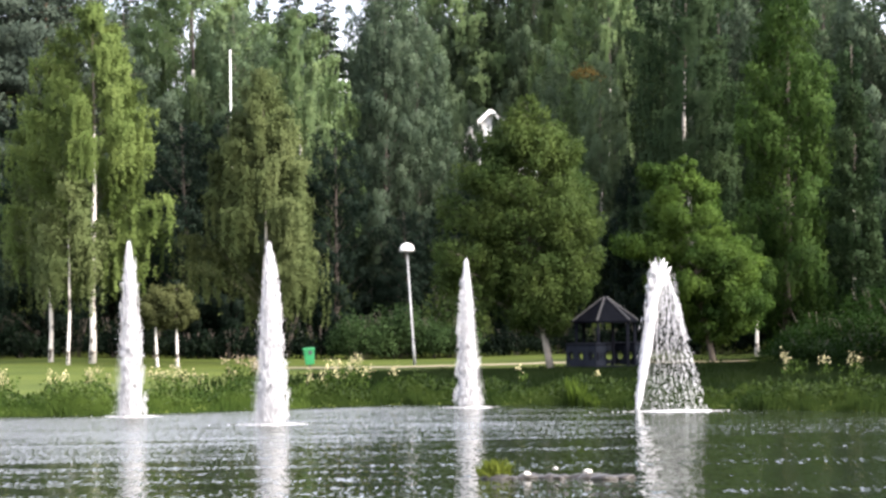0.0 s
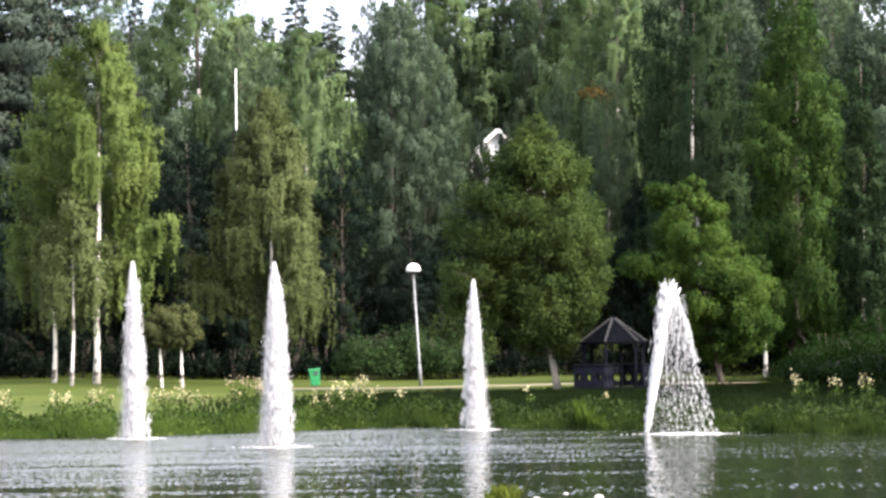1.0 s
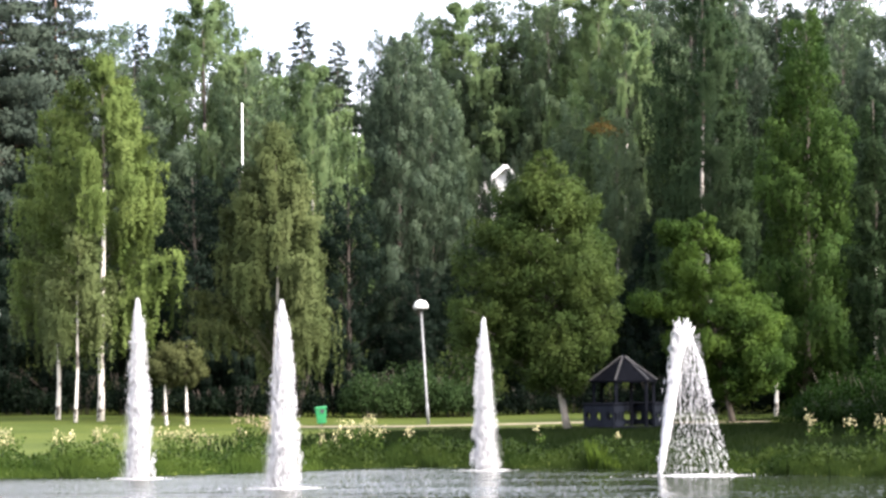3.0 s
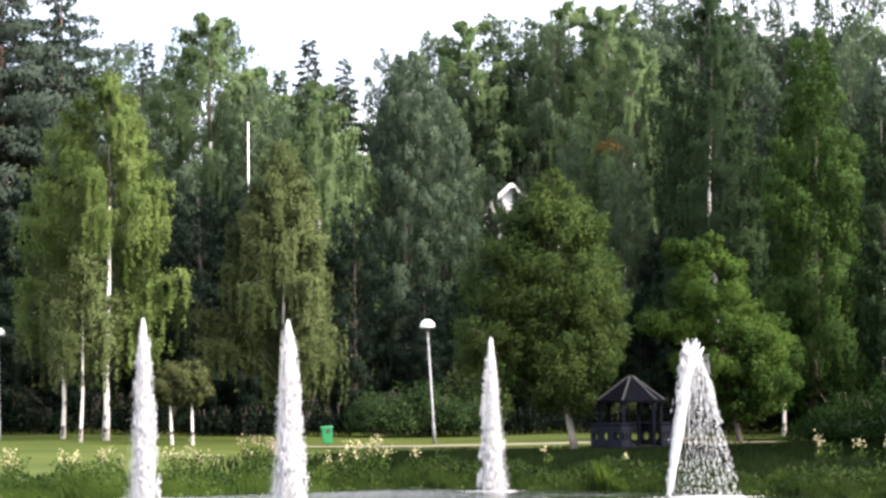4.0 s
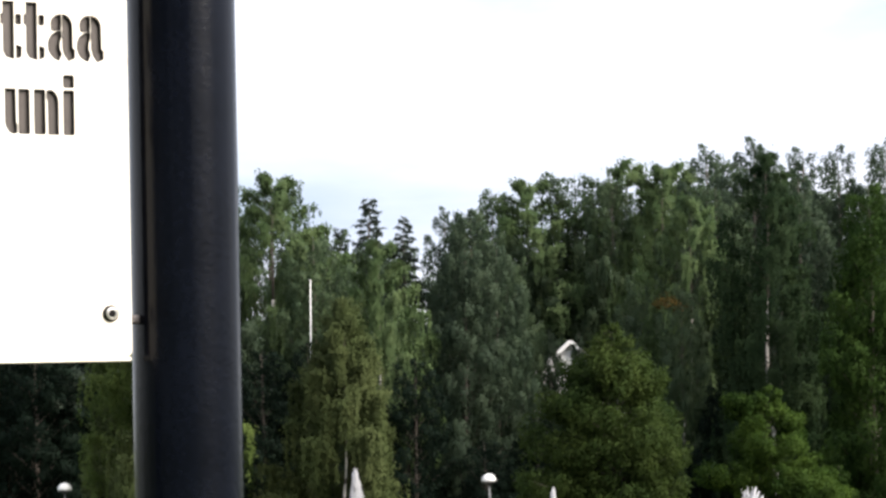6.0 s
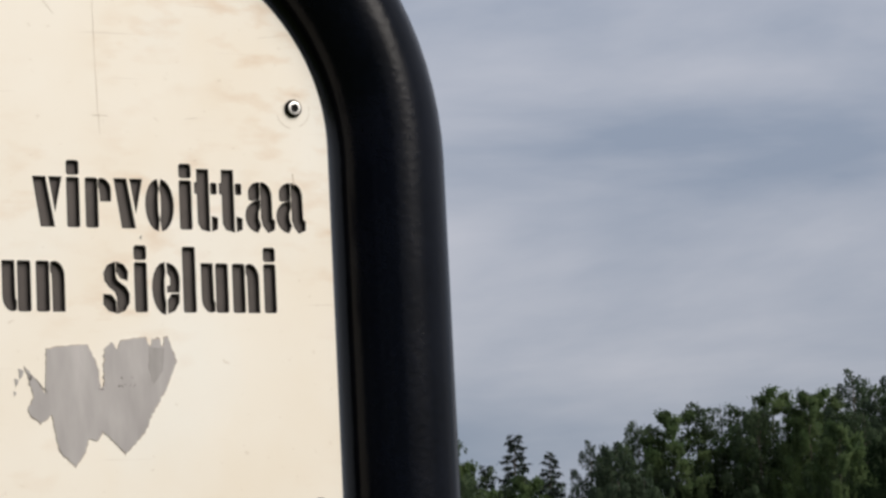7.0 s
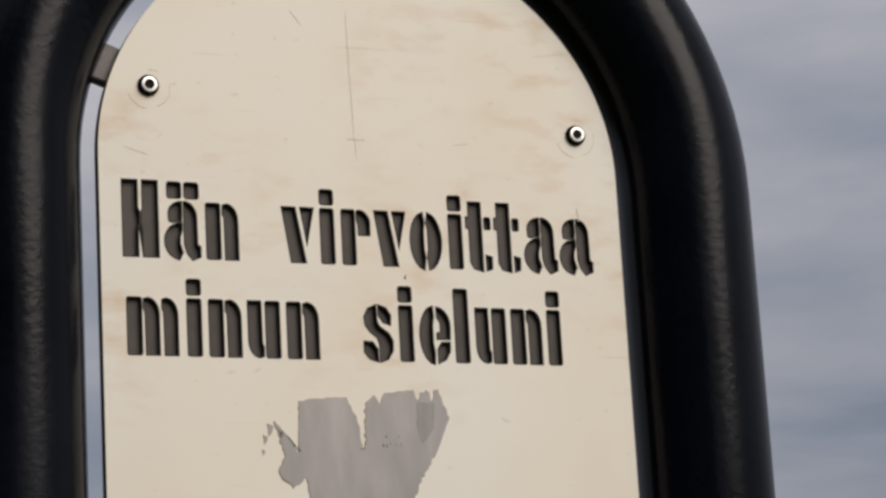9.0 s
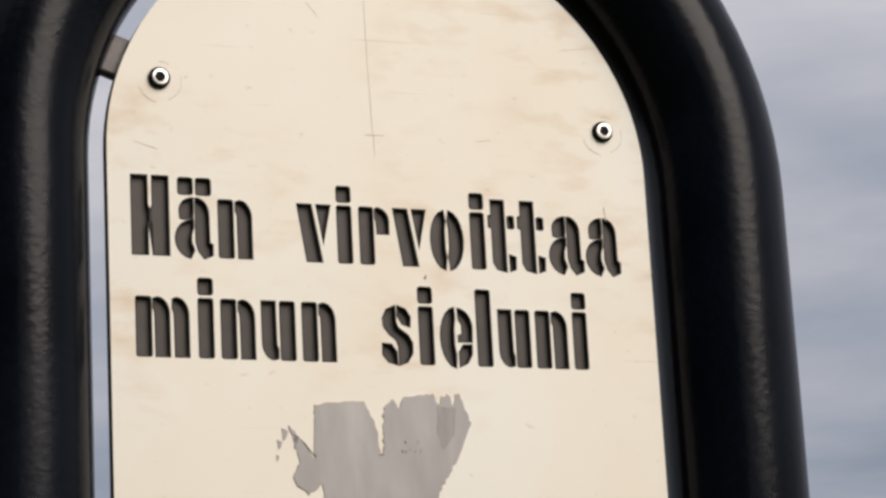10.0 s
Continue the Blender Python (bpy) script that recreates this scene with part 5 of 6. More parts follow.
# The stony islet
def stone(seed, sx, sy, sz):
    bm = bmesh.new()
    bmesh.ops.create_icosphere(bm, subdivisions=3, radius=1.0)
    for v in bm.verts:
        k = 1 + 0.35 * noise.noise(v.co * 1.3 + Vector((seed, 0, 0))) + 0.12 * noise.noise(v.co * 4 + Vector((seed, 3, 0)))
        v.co = Vector((v.co.x * sx * k, v.co.y * sy * k, v.co.z * sz * k))
    return bm


srng = random.Random(3)
STONES = []
for i in range(15):
    q = i / 14
    big = srng.uniform(0.6, 1.25)
    STONES.append((1.53 + 2.25 * q + srng.uniform(-0.05, 0.05), 44.75 - 0.75 * q + srng.uniform(-0.25, 0.25), 0.20 * big, 0.16 * big, 0.075 * big))
for i, (x, y, sx, sy, sz) in enumerate(STONES):
    ob = part("stone", stone(i * 3.7, sx, sy, sz), "stone", smooth=True)
    ob.location = (x, y, 0.0)
    tagged(ob, "low dark wet stone rising from the pond", "stone", "stones of the islet")
# Three small pale lumps stand in for birds sitting on the islet.
for i, (x, y, z, s) in enumerate(((2.13, 44.3, 0.09, 0.052), (2.62, 44.5, 0.16, 0.036), (3.15, 44.25, 0.11, 0.060))):
    ob = part("stone", stone(40 + i * 2.1, s * 1.25, s, s * 0.8), "bird_stand_in", smooth=True)
    ob.location = (x, y, z)
    tagged(ob, "small pale lump standing in for a bird on the wet islet", "stone", "stones of the islet")


def tuft(seed):
    rng = np.random.default_rng(seed)
    n = 260
    x, y = rng.normal(0, 0.11, n), rng.normal(0, 0.09, n)
    h, a, b = rng.uniform(0.12, 0.34, n), rng.uniform(0, 2 * np.pi, n), rng.uniform(0.02, 0.16, n)
    w = 0.009
    v = np.stack([np.stack([x - w, y, 0 * x], 1), np.stack([x + w, y, 0 * x], 1), np.stack([x + w * 0.7 + np.cos(a) * b * 0.3, y + np.sin(a) * b * 0.3, h * 0.6], 1), np.stack([x + np.cos(a) * b, y + np.sin(a) * b, h], 1)], 1)
    return mesh_from("grass_tuft", v.reshape(-1, 3), np.arange(4 * n).reshape(n, 4))


MAT["tuft"] = leafy("yellow_green_tuft", (0.055, 0.075, 0.010), (0.125, 0.150, 0.026))
ob = part("grass_tuft", tuft(6), "tuft")
ob.location = (1.63, 44.75, 0.02)
tagged(ob, "yellow-green grass tuft growing on the stony islet", "grass")


# Park furniture
def street_lamp(x, y, h, lean):
    z = gz(x, y)
    ob = thing("street_lamp", pose(x, y, z, 0, lean, 0), "tall grey lamp post with a white opal dome head", "street lamp", "park lamps")
    part("pole", lathe(bmesh.new(), [(0.075, -0.2), (0.075, 0.9), (0.052, 1.0), (0.042, h - 0.55)], 16), "galvanised", ob, smooth=True)
    part("collar", lathe(bmesh.new(), [(0.055, h - 0.56), (0.10, h - 0.52), (0.10, h - 0.45), (0.07, h - 0.42)], 16), "dark_metal", ob)
    dome = [(0.30, h - 0.42), (0.34, h - 0.38)] + [(0.35 * math.cos(a), h - 0.36 + 0.34 * math.sin(a)) for a in (radians(d) for d in range(0, 86, 12))]
    part("shade", lathe(bmesh.new(), dome, 28), "lamp_glass", ob, "white opal dome", smooth=True)
    part("rim", lathe(bmesh.new(), [(0.29, h - 0.46), (0.345, h - 0.44), (0.345, h - 0.40), (0.29, h - 0.41)], 28), "dark_metal", ob)
    return ob


street_lamp(0.09, 127.0, 5.8, -3.0)
street_lamp(-20.5, 130.0, 5.4, -0.6)


def litter_bin(x, y):
    ob = thing("litter_bin", pose(x, y, gz(x, y), 0, -4, 6), "bright green plastic litter bin on a post", "litter bin")
    bm = box(bmesh.new(), -0.24, 0.24, -0.18, 0.18, 0.14, 0.82, 0.04)
    for v in bm.verts:
        if v.co.z < 0.45:
            v.co.x *= 0.86
            v.co.y *= 0.86
    part("body", bm, "bin_green", ob)
    part("lid", box(bmesh.new(), -0.27, 0.27, -0.21, 0.21, 0.80, 0.92, 0.035), "bin_green", ob)
    hole = bmesh.new()
    sweep(hole, [(0.05, -0.20, 0.70), (0.05, -0.188, 0.70)], [0.095, 0.095], 16)
    part("opening", hole, "dark_metal", ob, "dark round opening")
    part("post", box(bmesh.new(), -0.035, 0.035, 0.18, 0.25, -0.2, 0.85, 0.008), "galvanised", ob)


litter_bin(-4.72, 124.0)


def park_bench(x, y):
    ob = thing("park_bench", pose(x, y, gz(x, y)), "pale painted park bench on the lawn", "bench")
    for i in range(4):
        part("slat", box(bmesh.new(), -1.0, 1.0, -0.22 + i * 0.12, -0.12 + i * 0.12, 0.42, 0.46, 0.008), "white_paint", ob)
    for i in range(2):
        part("backrest_slat", box(bmesh.new(), -1.0, 1.0, 0.27, 0.30, 0.52 + i * 0.13, 0.63 + i * 0.13, 0.008), "white_paint", ob)
    for sx in (-0.8, 0.8):
        part("leg", box(bmesh.new(), sx - 0.03, sx + 0.03, -0.20, -0.14, -0.1, 0.42, 0.006), "dark_metal", ob)
        part("leg", box(bmesh.new(), sx - 0.03, sx + 0.03, 0.20, 0.27, -0.1, 0.80, 0.006), "dark_metal", ob)


park_bench(-21.7, 127.0)


def summerhouse(x, y):
    """Six-sided open garden pavilion with a hipped roof and pierced parapet panels."""
    z = gz(x, y)
    ob = thing("summerhouse", pose(x, y, z, 0, 0, 12), "wooden six-sided summerhouse with a hipped roof, colours darkened for tree shade", "summerhouse")
    R, eave, top, rail = 1.72, 2.12, 2.97, 1.02
    corner = [(math.cos(radians(60 * k)), math.sin(radians(60 * k))) for k in range(6)]
    bm = bmesh.new()
    lathe(bm, [(R * 1.06, -0.3), (R * 1.06, 0.10)], 6)
    part("floor_deck", bm, "dark_wood", ob)
    for k in range(6):
        c, d = corner[k], corner[(k + 1) % 6]
        part("post", box(bmesh.new(), c[0] * R * 0.75 - 0.06, c[0] * R * 0.75 + 0.06, c[1] * R * 0.75 - 0.06, c[1] * R * 0.75 + 0.06, 0.1, eave - 0.06, 0.01), "dark_wood", ob)
        bm = bmesh.new()
        e = 0.84
        lo = [Vector((p[0] * R * e, p[1] * R * e, eave - 0.12)) for p in (c, d)]
        hi = [Vector((p[0] * 0.10, p[1] * 0.10, top)) for p in (c, d)]
        fs = [bm.verts.new(v) for v in (lo[0], lo[1], hi[1], hi[0])] + [bm.verts.new(v - Vector((0, 0, 0.09))) for v in (lo[0], lo[1], hi[1], hi[0])]
        for f in ((0, 1, 2, 3), (7, 6, 5, 4), (0, 4, 5, 1), (1, 5, 6, 2), (2, 6, 7, 3), (3, 7, 4, 0)):
            bm.faces.new([fs[i] for i in f])
        part("roof_panel", bm, "shingle", ob)
        bm = sweep(bmesh.new(), [lo[0] + Vector((0, 0, 0.01)), hi[0] + Vector((0, 0, 0.02))], [0.04, 0.04], 6)
        part("ridge_cap", bm, "grey_trim", ob, "pale grey ridge strip")
        a, b = Vector((c[0] * R, c[1] * R, 0)), Vector((d[0] * R, d[1] * R, 0))
        if k == 4:
            a, b = a, a.lerp(b, 0.25)
        w = (b - a).normalized()
        nrm = Vector((-w.y, w.x, 0)) * 0.03
        part("rail", sweep(bmesh.new(), [a + Vector((0, 0, rail)), b + Vector((0, 0, rail))], [0.06, 0.06], 6), "dark_wood", ob)
        span, holes = (b - a).length, 3
        bm = bmesh.new()
        m = 48

        def panel_column(q):
            f = (q * holes) % 1.0
            half = math.sqrt(max(0.0, 1 - ((f - 0.5) / 0.30) ** 2)) * 0.19 if abs(f - 0.5) < 0.30 else 0.0
            return half

        for j in range(m):
            q0, q1 = j / m, (j + 1) / m
            h0, h1 = panel_column(q0), panel_column(q1)
            for zz in (((0.12, 0.12), (0.52 - h0, 0.52 - h1)), ((0.52 + h0, 0.52 + h1), (0.96, 0.96))):
                p = [a + w * span * q0 + Vector((0, 0, zz[0][0])), a + w * span * q1 + Vector((0, 0, zz[0][1])), a + w * span * q1 + Vector((0, 0, zz[1][1])), a + w * span * q0 + Vector((0, 0, zz[1][0]))]
                f1 = [bm.verts.new(v + nrm) for v in p]
                f2 = [bm.verts.new(v - nrm) for v in p]
                bm.faces.new(f1)
                bm.faces.new(f2[::-1])
                for i in range(4):
                    bm.faces.new((f1[i], f1[(i + 1) % 4], f2[(i + 1) % 4], f2[i]))
        part("parapet_panel", bm, "panel_wood", ob)
    part("finial", lathe(bmesh.new(), [(0.09, top - 0.05), (0.10, top + 0.03), (0.04, top + 0.07), (0.02, top + 0.10)], 10), "dark_wood", ob)


summerhouse(8.25, 114.0)

fp = thing("flagpole", pose(-10.0, 150, gz(-10.0, 150)), "tall slim white flagpole among the trees", "flagpole")
ph = 18.1 - gz(-10.0, 150)
part("pole", lathe(bmesh.new(), [(0.06, -0.3), (0.05, 2.0), (0.026, ph - 0.1)], 14), "white_paint", fp, smooth=True)
part("cap", lathe(bmesh.new(), [(0.03, ph - 0.1), (0.045, ph - 0.05), (0.04, ph + 0.03), (0.015, ph + 0.05)], 12), "white_paint", fp)


def house(x, y, w, d, eave, ridge, turn, wall, roof, label):
    """A house with a gable to the front, roof slopes with eaves, and windows with frames."""
    z = gz(x, y)
    ob = thing("house", pose(x, y, z - 0.2, 0, 0, turn), label, "house")
    e, r = eave - z + 0.2, ridge - z + 0.2
    bm = bmesh.new()
    prof = [(-w / 2, 0), (w / 2, 0), (w / 2, e), (0, r - 0.15), (-w / 2, e)]
    a = [bm.verts.new((px, -d / 2, pz)) for px, pz in prof]
    b = [bm.verts.new((px, d / 2, pz)) for px, pz in prof]
    bm.faces.new(a)
    bm.faces.new(b[::-1])
    for i in range(5):
        bm.faces.new((a[i], b[i], b[(i + 1) % 5], a[(i + 1) % 5]))
    bmesh.ops.recalc_face_normals(bm, faces=bm.faces)
    part("wall", bm, wall, ob)
    for s in (-1, 1):
        bm = bmesh.new()
        o = 0.45
        k = (r - e) / (w / 2)
        p = [(s * (w / 2 + o), e - o * k), (0, r)]
        v = [bm.verts.new((q[0], yy, q[1] + t)) for t in (0, 0.16) for yy in (-d / 2 - o, d / 2 + o) for q in p]
        for f in ((0, 1, 3, 2), (4, 6, 7, 5), (0, 4, 5, 1), (2, 3, 7, 6), (0, 2, 6, 4), (1, 5, 7, 3)):
            bm.faces.new([v[i] for i in f])
        bmesh.ops.recalc_face_normals(bm, faces=bm.faces)
        part("roof", bm, roof, ob)
        part("bargeboard", sweep(bmesh.new(), [(p[0][0], -d / 2 - o, p[0][1] + 0.05), (0, -d / 2 - o, r + 0.05)], [0.17, 0.17], 4), "white_paint", ob)
    for wx in (-w / 4, w / 4):
        for wz in (1.2, 4.0):
            if wz + 1.4 < e:
                win = part("window", box(bmesh.new(), wx - 0.55, wx + 0.55, -d / 2 - 0.06, -d / 2 + 0.05, wz, wz + 1.3, 0.01), "white_paint", ob)
                part("pane", box(bmesh.new(), wx - 0.47, wx + 0.47, -d / 2 - 0.075, -d / 2 - 0.062, wz + 0.08, wz + 1.22), "window", win)


house(5.2, 193, 7.6, 9.0, 14.0, 17.50, 4, "white_paint", "roof_brown", "white gabled house on the wooded hill")
house(-28.5, 172, 9.0, 12.0, 10.2, 15.4, 78, "white_paint", "roof_brown", "white house with a brown tiled roof behind trees")


# The sign: a bent black tube arch that holds a stencilled plate
SIGN = pose(-0.617, 1.743, 2.981) @ Matrix.Rotation(radians(31.27), 4, "Z") @ Matrix.Rotation(radians(3.09), 4, "X") @ Matrix.Rotation(radians(-2.45), 4, "Y")
MM = 0.001
CX, HALF, BOTTOM, ARCH = 147.0, 181.2, -363.0, -47.0
sign = thing("sign", SIGN, "black tubular arch sign with a cream plate of cut-out lettering", "sign")


def arc(cx, cz, rx, rz, a0, a1, n=7):
    return [(cx + rx * math.cos(radians(a0 + (a1 - a0) * i / n)), cz + rz * math.sin(radians(a0 + (a1 - a0) * i / n))) for i in range(n + 1)]


def bar(x0, x1, z0, z1, r=0.9):
    return arc(x1 - r, z1 - r, r, r, 0, 90, 2) + arc(x0 + r, z1 - r, r, r, 90, 180, 2) + arc(x0 + r, z0 + r, r, r, 180, 270, 2) + arc(x1 - r, z0 + r, r, r, 270, 360, 2)


X, S, CAP = 36.4, 8.8, 49.8


def arm(x):
    """The shoulder and right stem of an n."""
    return [(x + 1.1, 0.0), (x + 9.4, 0.0)] + arc(x + 2.2, X - 10.5, 7.2, 10.5, 0, 88, 6) + [(x, X - 0.8), (x - 0.2, X - 6.5), (x + 0.9, X - 9.0)]


def turned(piece, w):
    return [(w - x, X - z) for x, z in piece]


def glyph(c):
    """The pieces of one stencil letter, in millimetres from its left foot."""
    if c == "H":
        nub = [(9.5, CAP - 31), (10.7, CAP - 28.5), (10.7, CAP - 21), (9.5, CAP - 18.5)]
        other = [(13.2, CAP - 18.5), (12.2, CAP - 21), (12.2, CAP - 28.5), (13.2, CAP - 31)]
        return [[(0, 0), (9.5, 0)] + nub + [(9.5, CAP), (0, CAP)], [(13.2, 0), (22.8, 0), (22.8, CAP), (13.2, CAP)] + other]
    if c == "n":
        return [bar(0, S, 0, X), arm(11.2)]
    if c == "m":
        return [bar(0, S, 0, X), arm(10.8), arm(22.9)]
    if c == "u":
        return [turned(p, 20.6) for p in glyph("n")]
    if c == "i":
        return [bar(0, S - 0.2, 0, X), bar(0.1, S - 0.2, 39.6, 49.2, 1.2)]
    if c == "l":
        return [bar(0, S + 0.2, 0, 48.8)]
    if c == "v":
        return [[(5.4, 0), (14.9, 0), (8.7, X), (0, X)], [(12.6, X), (21.1, X), (16.2, 10.4)]]
    if c == "r":
        return [bar(0, S - 0.3, 0, X), [(11.6, 20.0), (18.8, 20.0)] + arc(11.6, X - 8.5, 7.4, 8.5, 0, 88, 5) + [(10.6, X - 0.6), (10.4, X - 6.0), (11.3, X - 9.5)]]
    if c == "o":
        left = arc(10.2, X / 2 - 0.7, 10.2, X / 2 + 1.2, 97, 263, 10)
        return [left + [(9.9, 6.5), (9.0, 12), (9.0, 25), (9.9, 30)], [(21.6 - x, z) for x, z in left + [(9.9, 6.5), (9.0, 12), (9.0, 25), (9.9, 30)]]]
    if c == "t":
        stem = [(2.1, 4.5), (4.5, 0.2), (10.6, -1.4), (10.6, 45.6), (2.1, 45.6), (2.1, 35.4), (0, 35.0), (0, 28.0), (2.1, 27.4)]
        return [stem, bar(13.2, 17.0, 27.6, 35.2, 0.8), [(13.4, -1.0), (16.9, 0.5), (17.2, 8.2), (13.4, 9.4)]]
    if c in "aä":
        bowl = [(11.2, 22.8)] + arc(10.6, 10.6, 10.6, 11.9, 112, 262, 9) + [(11.4, 3.5), (9.6, 9.0), (9.8, 14.0), (11.2, 18.0)]
        ear = [(11.2, 36.6)] + arc(11.0, 28.6, 8.2, 8.0, 100, 186, 5) + [(3.2, 24.0), (4.8, 23.4), (10.8, 24.2), (11.2, 28)]
        stem = [(13.2, 36.6)] + arc(13.0, 27.0, 8.0, 9.8, 84, 0, 6) + [(21.2, 8.6), (23.2, 7.4), (23.0, 1.0), (18.0, -1.2), (14.6, 3.2), (13.0, 9.0)]
        dots = [bar(2.4, 11.0, 39.4, 49.4, 1.2), bar(13.8, 22.6, 39.4, 49.4, 1.2)] if c == "ä" else []
        return [bowl, ear, stem] + dots
    if c == "s":
        spine = [(9.4, 36.6), (4.0, 34.0), (1.2, 28.5), (1.8, 23.0), (5.0, 18.6), (9.6, 15.0), (11.2, 10.5), (11.2, -1.2), (16.4, 1.0), (19.8, 6.5), (20.0, 13.0), (17.4, 17.8), (11.0, 22.4), (9.4, 26.0)]
        return [spine, [(11.2, 36.6), (16.2, 34.6), (19.2, 29.8), (18.8, 23.8), (14.0, 25.4), (11.2, 30.0)], [(9.6, -1.0), (4.0, 0.8), (0.4, 5.2), (0.6, 12.0), (6.0, 11.6), (9.2, 7.2)]]
    left = arc(10.2, X / 2 - 0.7, 10.2, X / 2 + 1.2, 95, 265, 10)
    upper = [(12.2, 36.2)] + arc(11.6, 24.0, 9.4, 12.2, 84, 0, 6) + [(20.6, 15.2), (12.0, 15.2), (12.0, 18.6), (14.6, 19.6), (14.6, 26.0), (12.4, 29.5)]
    lower = [(20.4, 12.8), (15.0, 12.6), (12.2, 8.0), (12.0, -1.2), (17.0, 1.4), (20.2, 7.0)]
    return [left + [(9.6, 6.0), (8.6, 12), (8.6, 24), (9.6, 30)], upper, lower]


LINE_1 = [("H", -19.2), ("ä", 8.0), ("n", 35.8), ("v", 87.0), ("i", 113.2), ("r", 127.9), ("v", 150.8), ("o", 175.4), ("i", 203.1), ("t", 215.6), ("t", 236.0), ("a", 257.1), ("a", 283.0)]
LINE_2 = [("m", -17.9), ("i", 21.2), ("n", 35.5), ("u", 61.4), ("n", 87.6), ("s", 139.0), ("i", 164.6), ("e", 178.6), ("l", 203.6), ("u", 218.5), ("n", 244.2), ("i", 270.2)]


def flat_cut(name, outlines, thick, y):
    """A sheet in the plane of the sign, its further outlines cut through it."""
    cu = bpy.data.curves.new(name, "CURVE")
    cu.dimensions, cu.fill_mode, cu.extrude = "2D", "BOTH", thick / 2
    for o in outlines:
        sp = cu.splines.new("POLY")
        sp.points.add(len(o) - 1)
        for p, (x, z) in zip(sp.points, o):
            p.co = (x * MM, z * MM, 0, 1)
        sp.use_cyclic_u = True
    tmp = bpy.data.objects.new(name, cu)
    scene.collection.objects.link(tmp)
    me = bpy.data.meshes.new_from_object(tmp.evaluated_get(bpy.context.evaluated_depsgraph_get()))
    bpy.data.objects.remove(tmp)
    bm = bmesh.new()
    bm.from_mesh(me)
    bmesh.ops.remove_doubles(bm, verts=bm.verts, dist=1e-6)
    bm.to_mesh(me)
    bm.free()
    me.transform(Matrix.Translation((0, y, 0)) @ Matrix.Rotation(radians(90), 4, "X"))
    me.materials.clear()
    return me


def plate_outline(grow=0.0, corner=5.0):
    h, b = HALF + grow, BOTTOM - grow
    return arc(CX, ARCH, h, h - 14.2, 0, 180, 60) + arc(CX - h + corner, b + corner, corner, corner, 180, 270, 4) + arc(CX + h - corner, b + corner, corner, corner, 270, 360, 4)


cuts = [[(x0 + x, base + z) for x, z in piece] for row, base in ((LINE_1, -113.4), (LINE_2, -176.9)) for c, x0 in row for piece in glyph(c)]
bpy.context.view_layer.update()
plate = part("plate", flat_cut("plate", [plate_outline()] + cuts, 0.0032, 0.0016), "plate", sign, "cream enamelled plate with stencil lettering cut through")
plate.data.materials.append(MAT["cut_edge"])
for f in plate.data.polygons:
    if abs(f.normal.y) < 0.5:
        f.material_index = 1
part("backing_plate", flat_cut("backing_plate", [plate_outline(0.0)], 0.0060, 0.0064), "backing", sign, "dark backing plate behind the lettering")
part("bottom_lip", box(bmesh.new(), (CX - HALF + 1) * MM, (CX + HALF - 1) * MM, -0.001, 0.012, (BOTTOM - 4.2) * MM, (BOTTOM - 0.6) * MM, 0.0008), "plate", sign)


def grown(o, d, seed=0, rough=0.0):
    """An outline moved outwards by d, unevenly if rough."""
    rng, n, out = random.Random(seed), len(o), []
    sign_of = 1 if sum(o[i][0] * o[(i + 1) % n][1] - o[(i + 1) % n][0] * o[i][1] for i in range(n)) > 0 else -1
    for i in range(n):
        (x0, z0), (x1, z1), (x2, z2) = o[i - 1], o[i], o[(i + 1) % n]
        a, b = Vector((z1 - z0, x0 - x1)), Vector((z2 - z1, x1 - x2))
        a, b = a.normalized() * sign_of, b.normalized() * sign_of
        m = a + b
        m = m / max(0.8, m.dot(a))
        k = d * (1 + rough * rng.uniform(-1, 1))
        out.append((x1 + m.x * k, z1 + m.y * k))
    return out


# A thin near-black rim outlines every cut.
rims = [r for o in cuts for r in (grown(o, 0.8), o)]
part("charred_rim", flat_cut("charred_rim", rims, 0.0001, -0.00006), "cut_edge", sign, "thin dark rims round the cut letters", kind="stuff")

TUBE_R, TUBE_A = 46.6, 237.6
foot = [gz(*(SIGN @ Vector(((CX + s * TUBE_A) * MM, 0, 0))).to_2d()) for s in (-1, 1)]
drop = [-(2.981 - f + 0.35) / MM for f in foot]
line = [(CX - TUBE_A, drop[0])] + [(CX - TUBE_A, ARCH - 8 - 160 * k) for k in range(5, -1, -1)] + [(CX + TUBE_A * math.cos(radians(a)), ARCH - 8 + TUBE_A * math.sin(radians(a))) for a in range(176, 0, -4)] + [(CX + TUBE_A, ARCH - 8 - 160 * k) for k in range(6)] + [(CX + TUBE_A, drop[1])]
part("tube", sweep(bmesh.new(), [(x * MM, 0.0126, z * MM) for x, z in line], [TUBE_R * MM] * len(line), 48), "tube", sign, "black powder-coated bent tube", smooth=True)

for a, z in ((160, None), (180, -332.0), (0, -332.0)):
    c, s = math.cos(radians(a)), math.sin(radians(a))
    cz = ARCH if z is None else z
    p0, p1 = Vector(((CX + c * (HALF - 4)) * MM, 0.012, (cz + s * (HALF - 4)) * MM)), Vector(((CX + c * (TUBE_A - TUBE_R + 8)) * MM, 0.012, (cz + s * (TUBE_A - TUBE_R + 8)) * MM))
    half = 0.0135 if z is None else 0.004
    bm = box(bmesh.new(), 0, (p1 - p0).length, -0.005, 0.005, -half, half, 0.002)
    br = part("bracket", bm, "bracket", sign, "grey steel bracket")
    br.matrix_basis = Matrix.Translation(p0) @ Matrix.Rotation(-math.atan2((p1 - p0).z, (p1 - p0).x), 4, "Y")

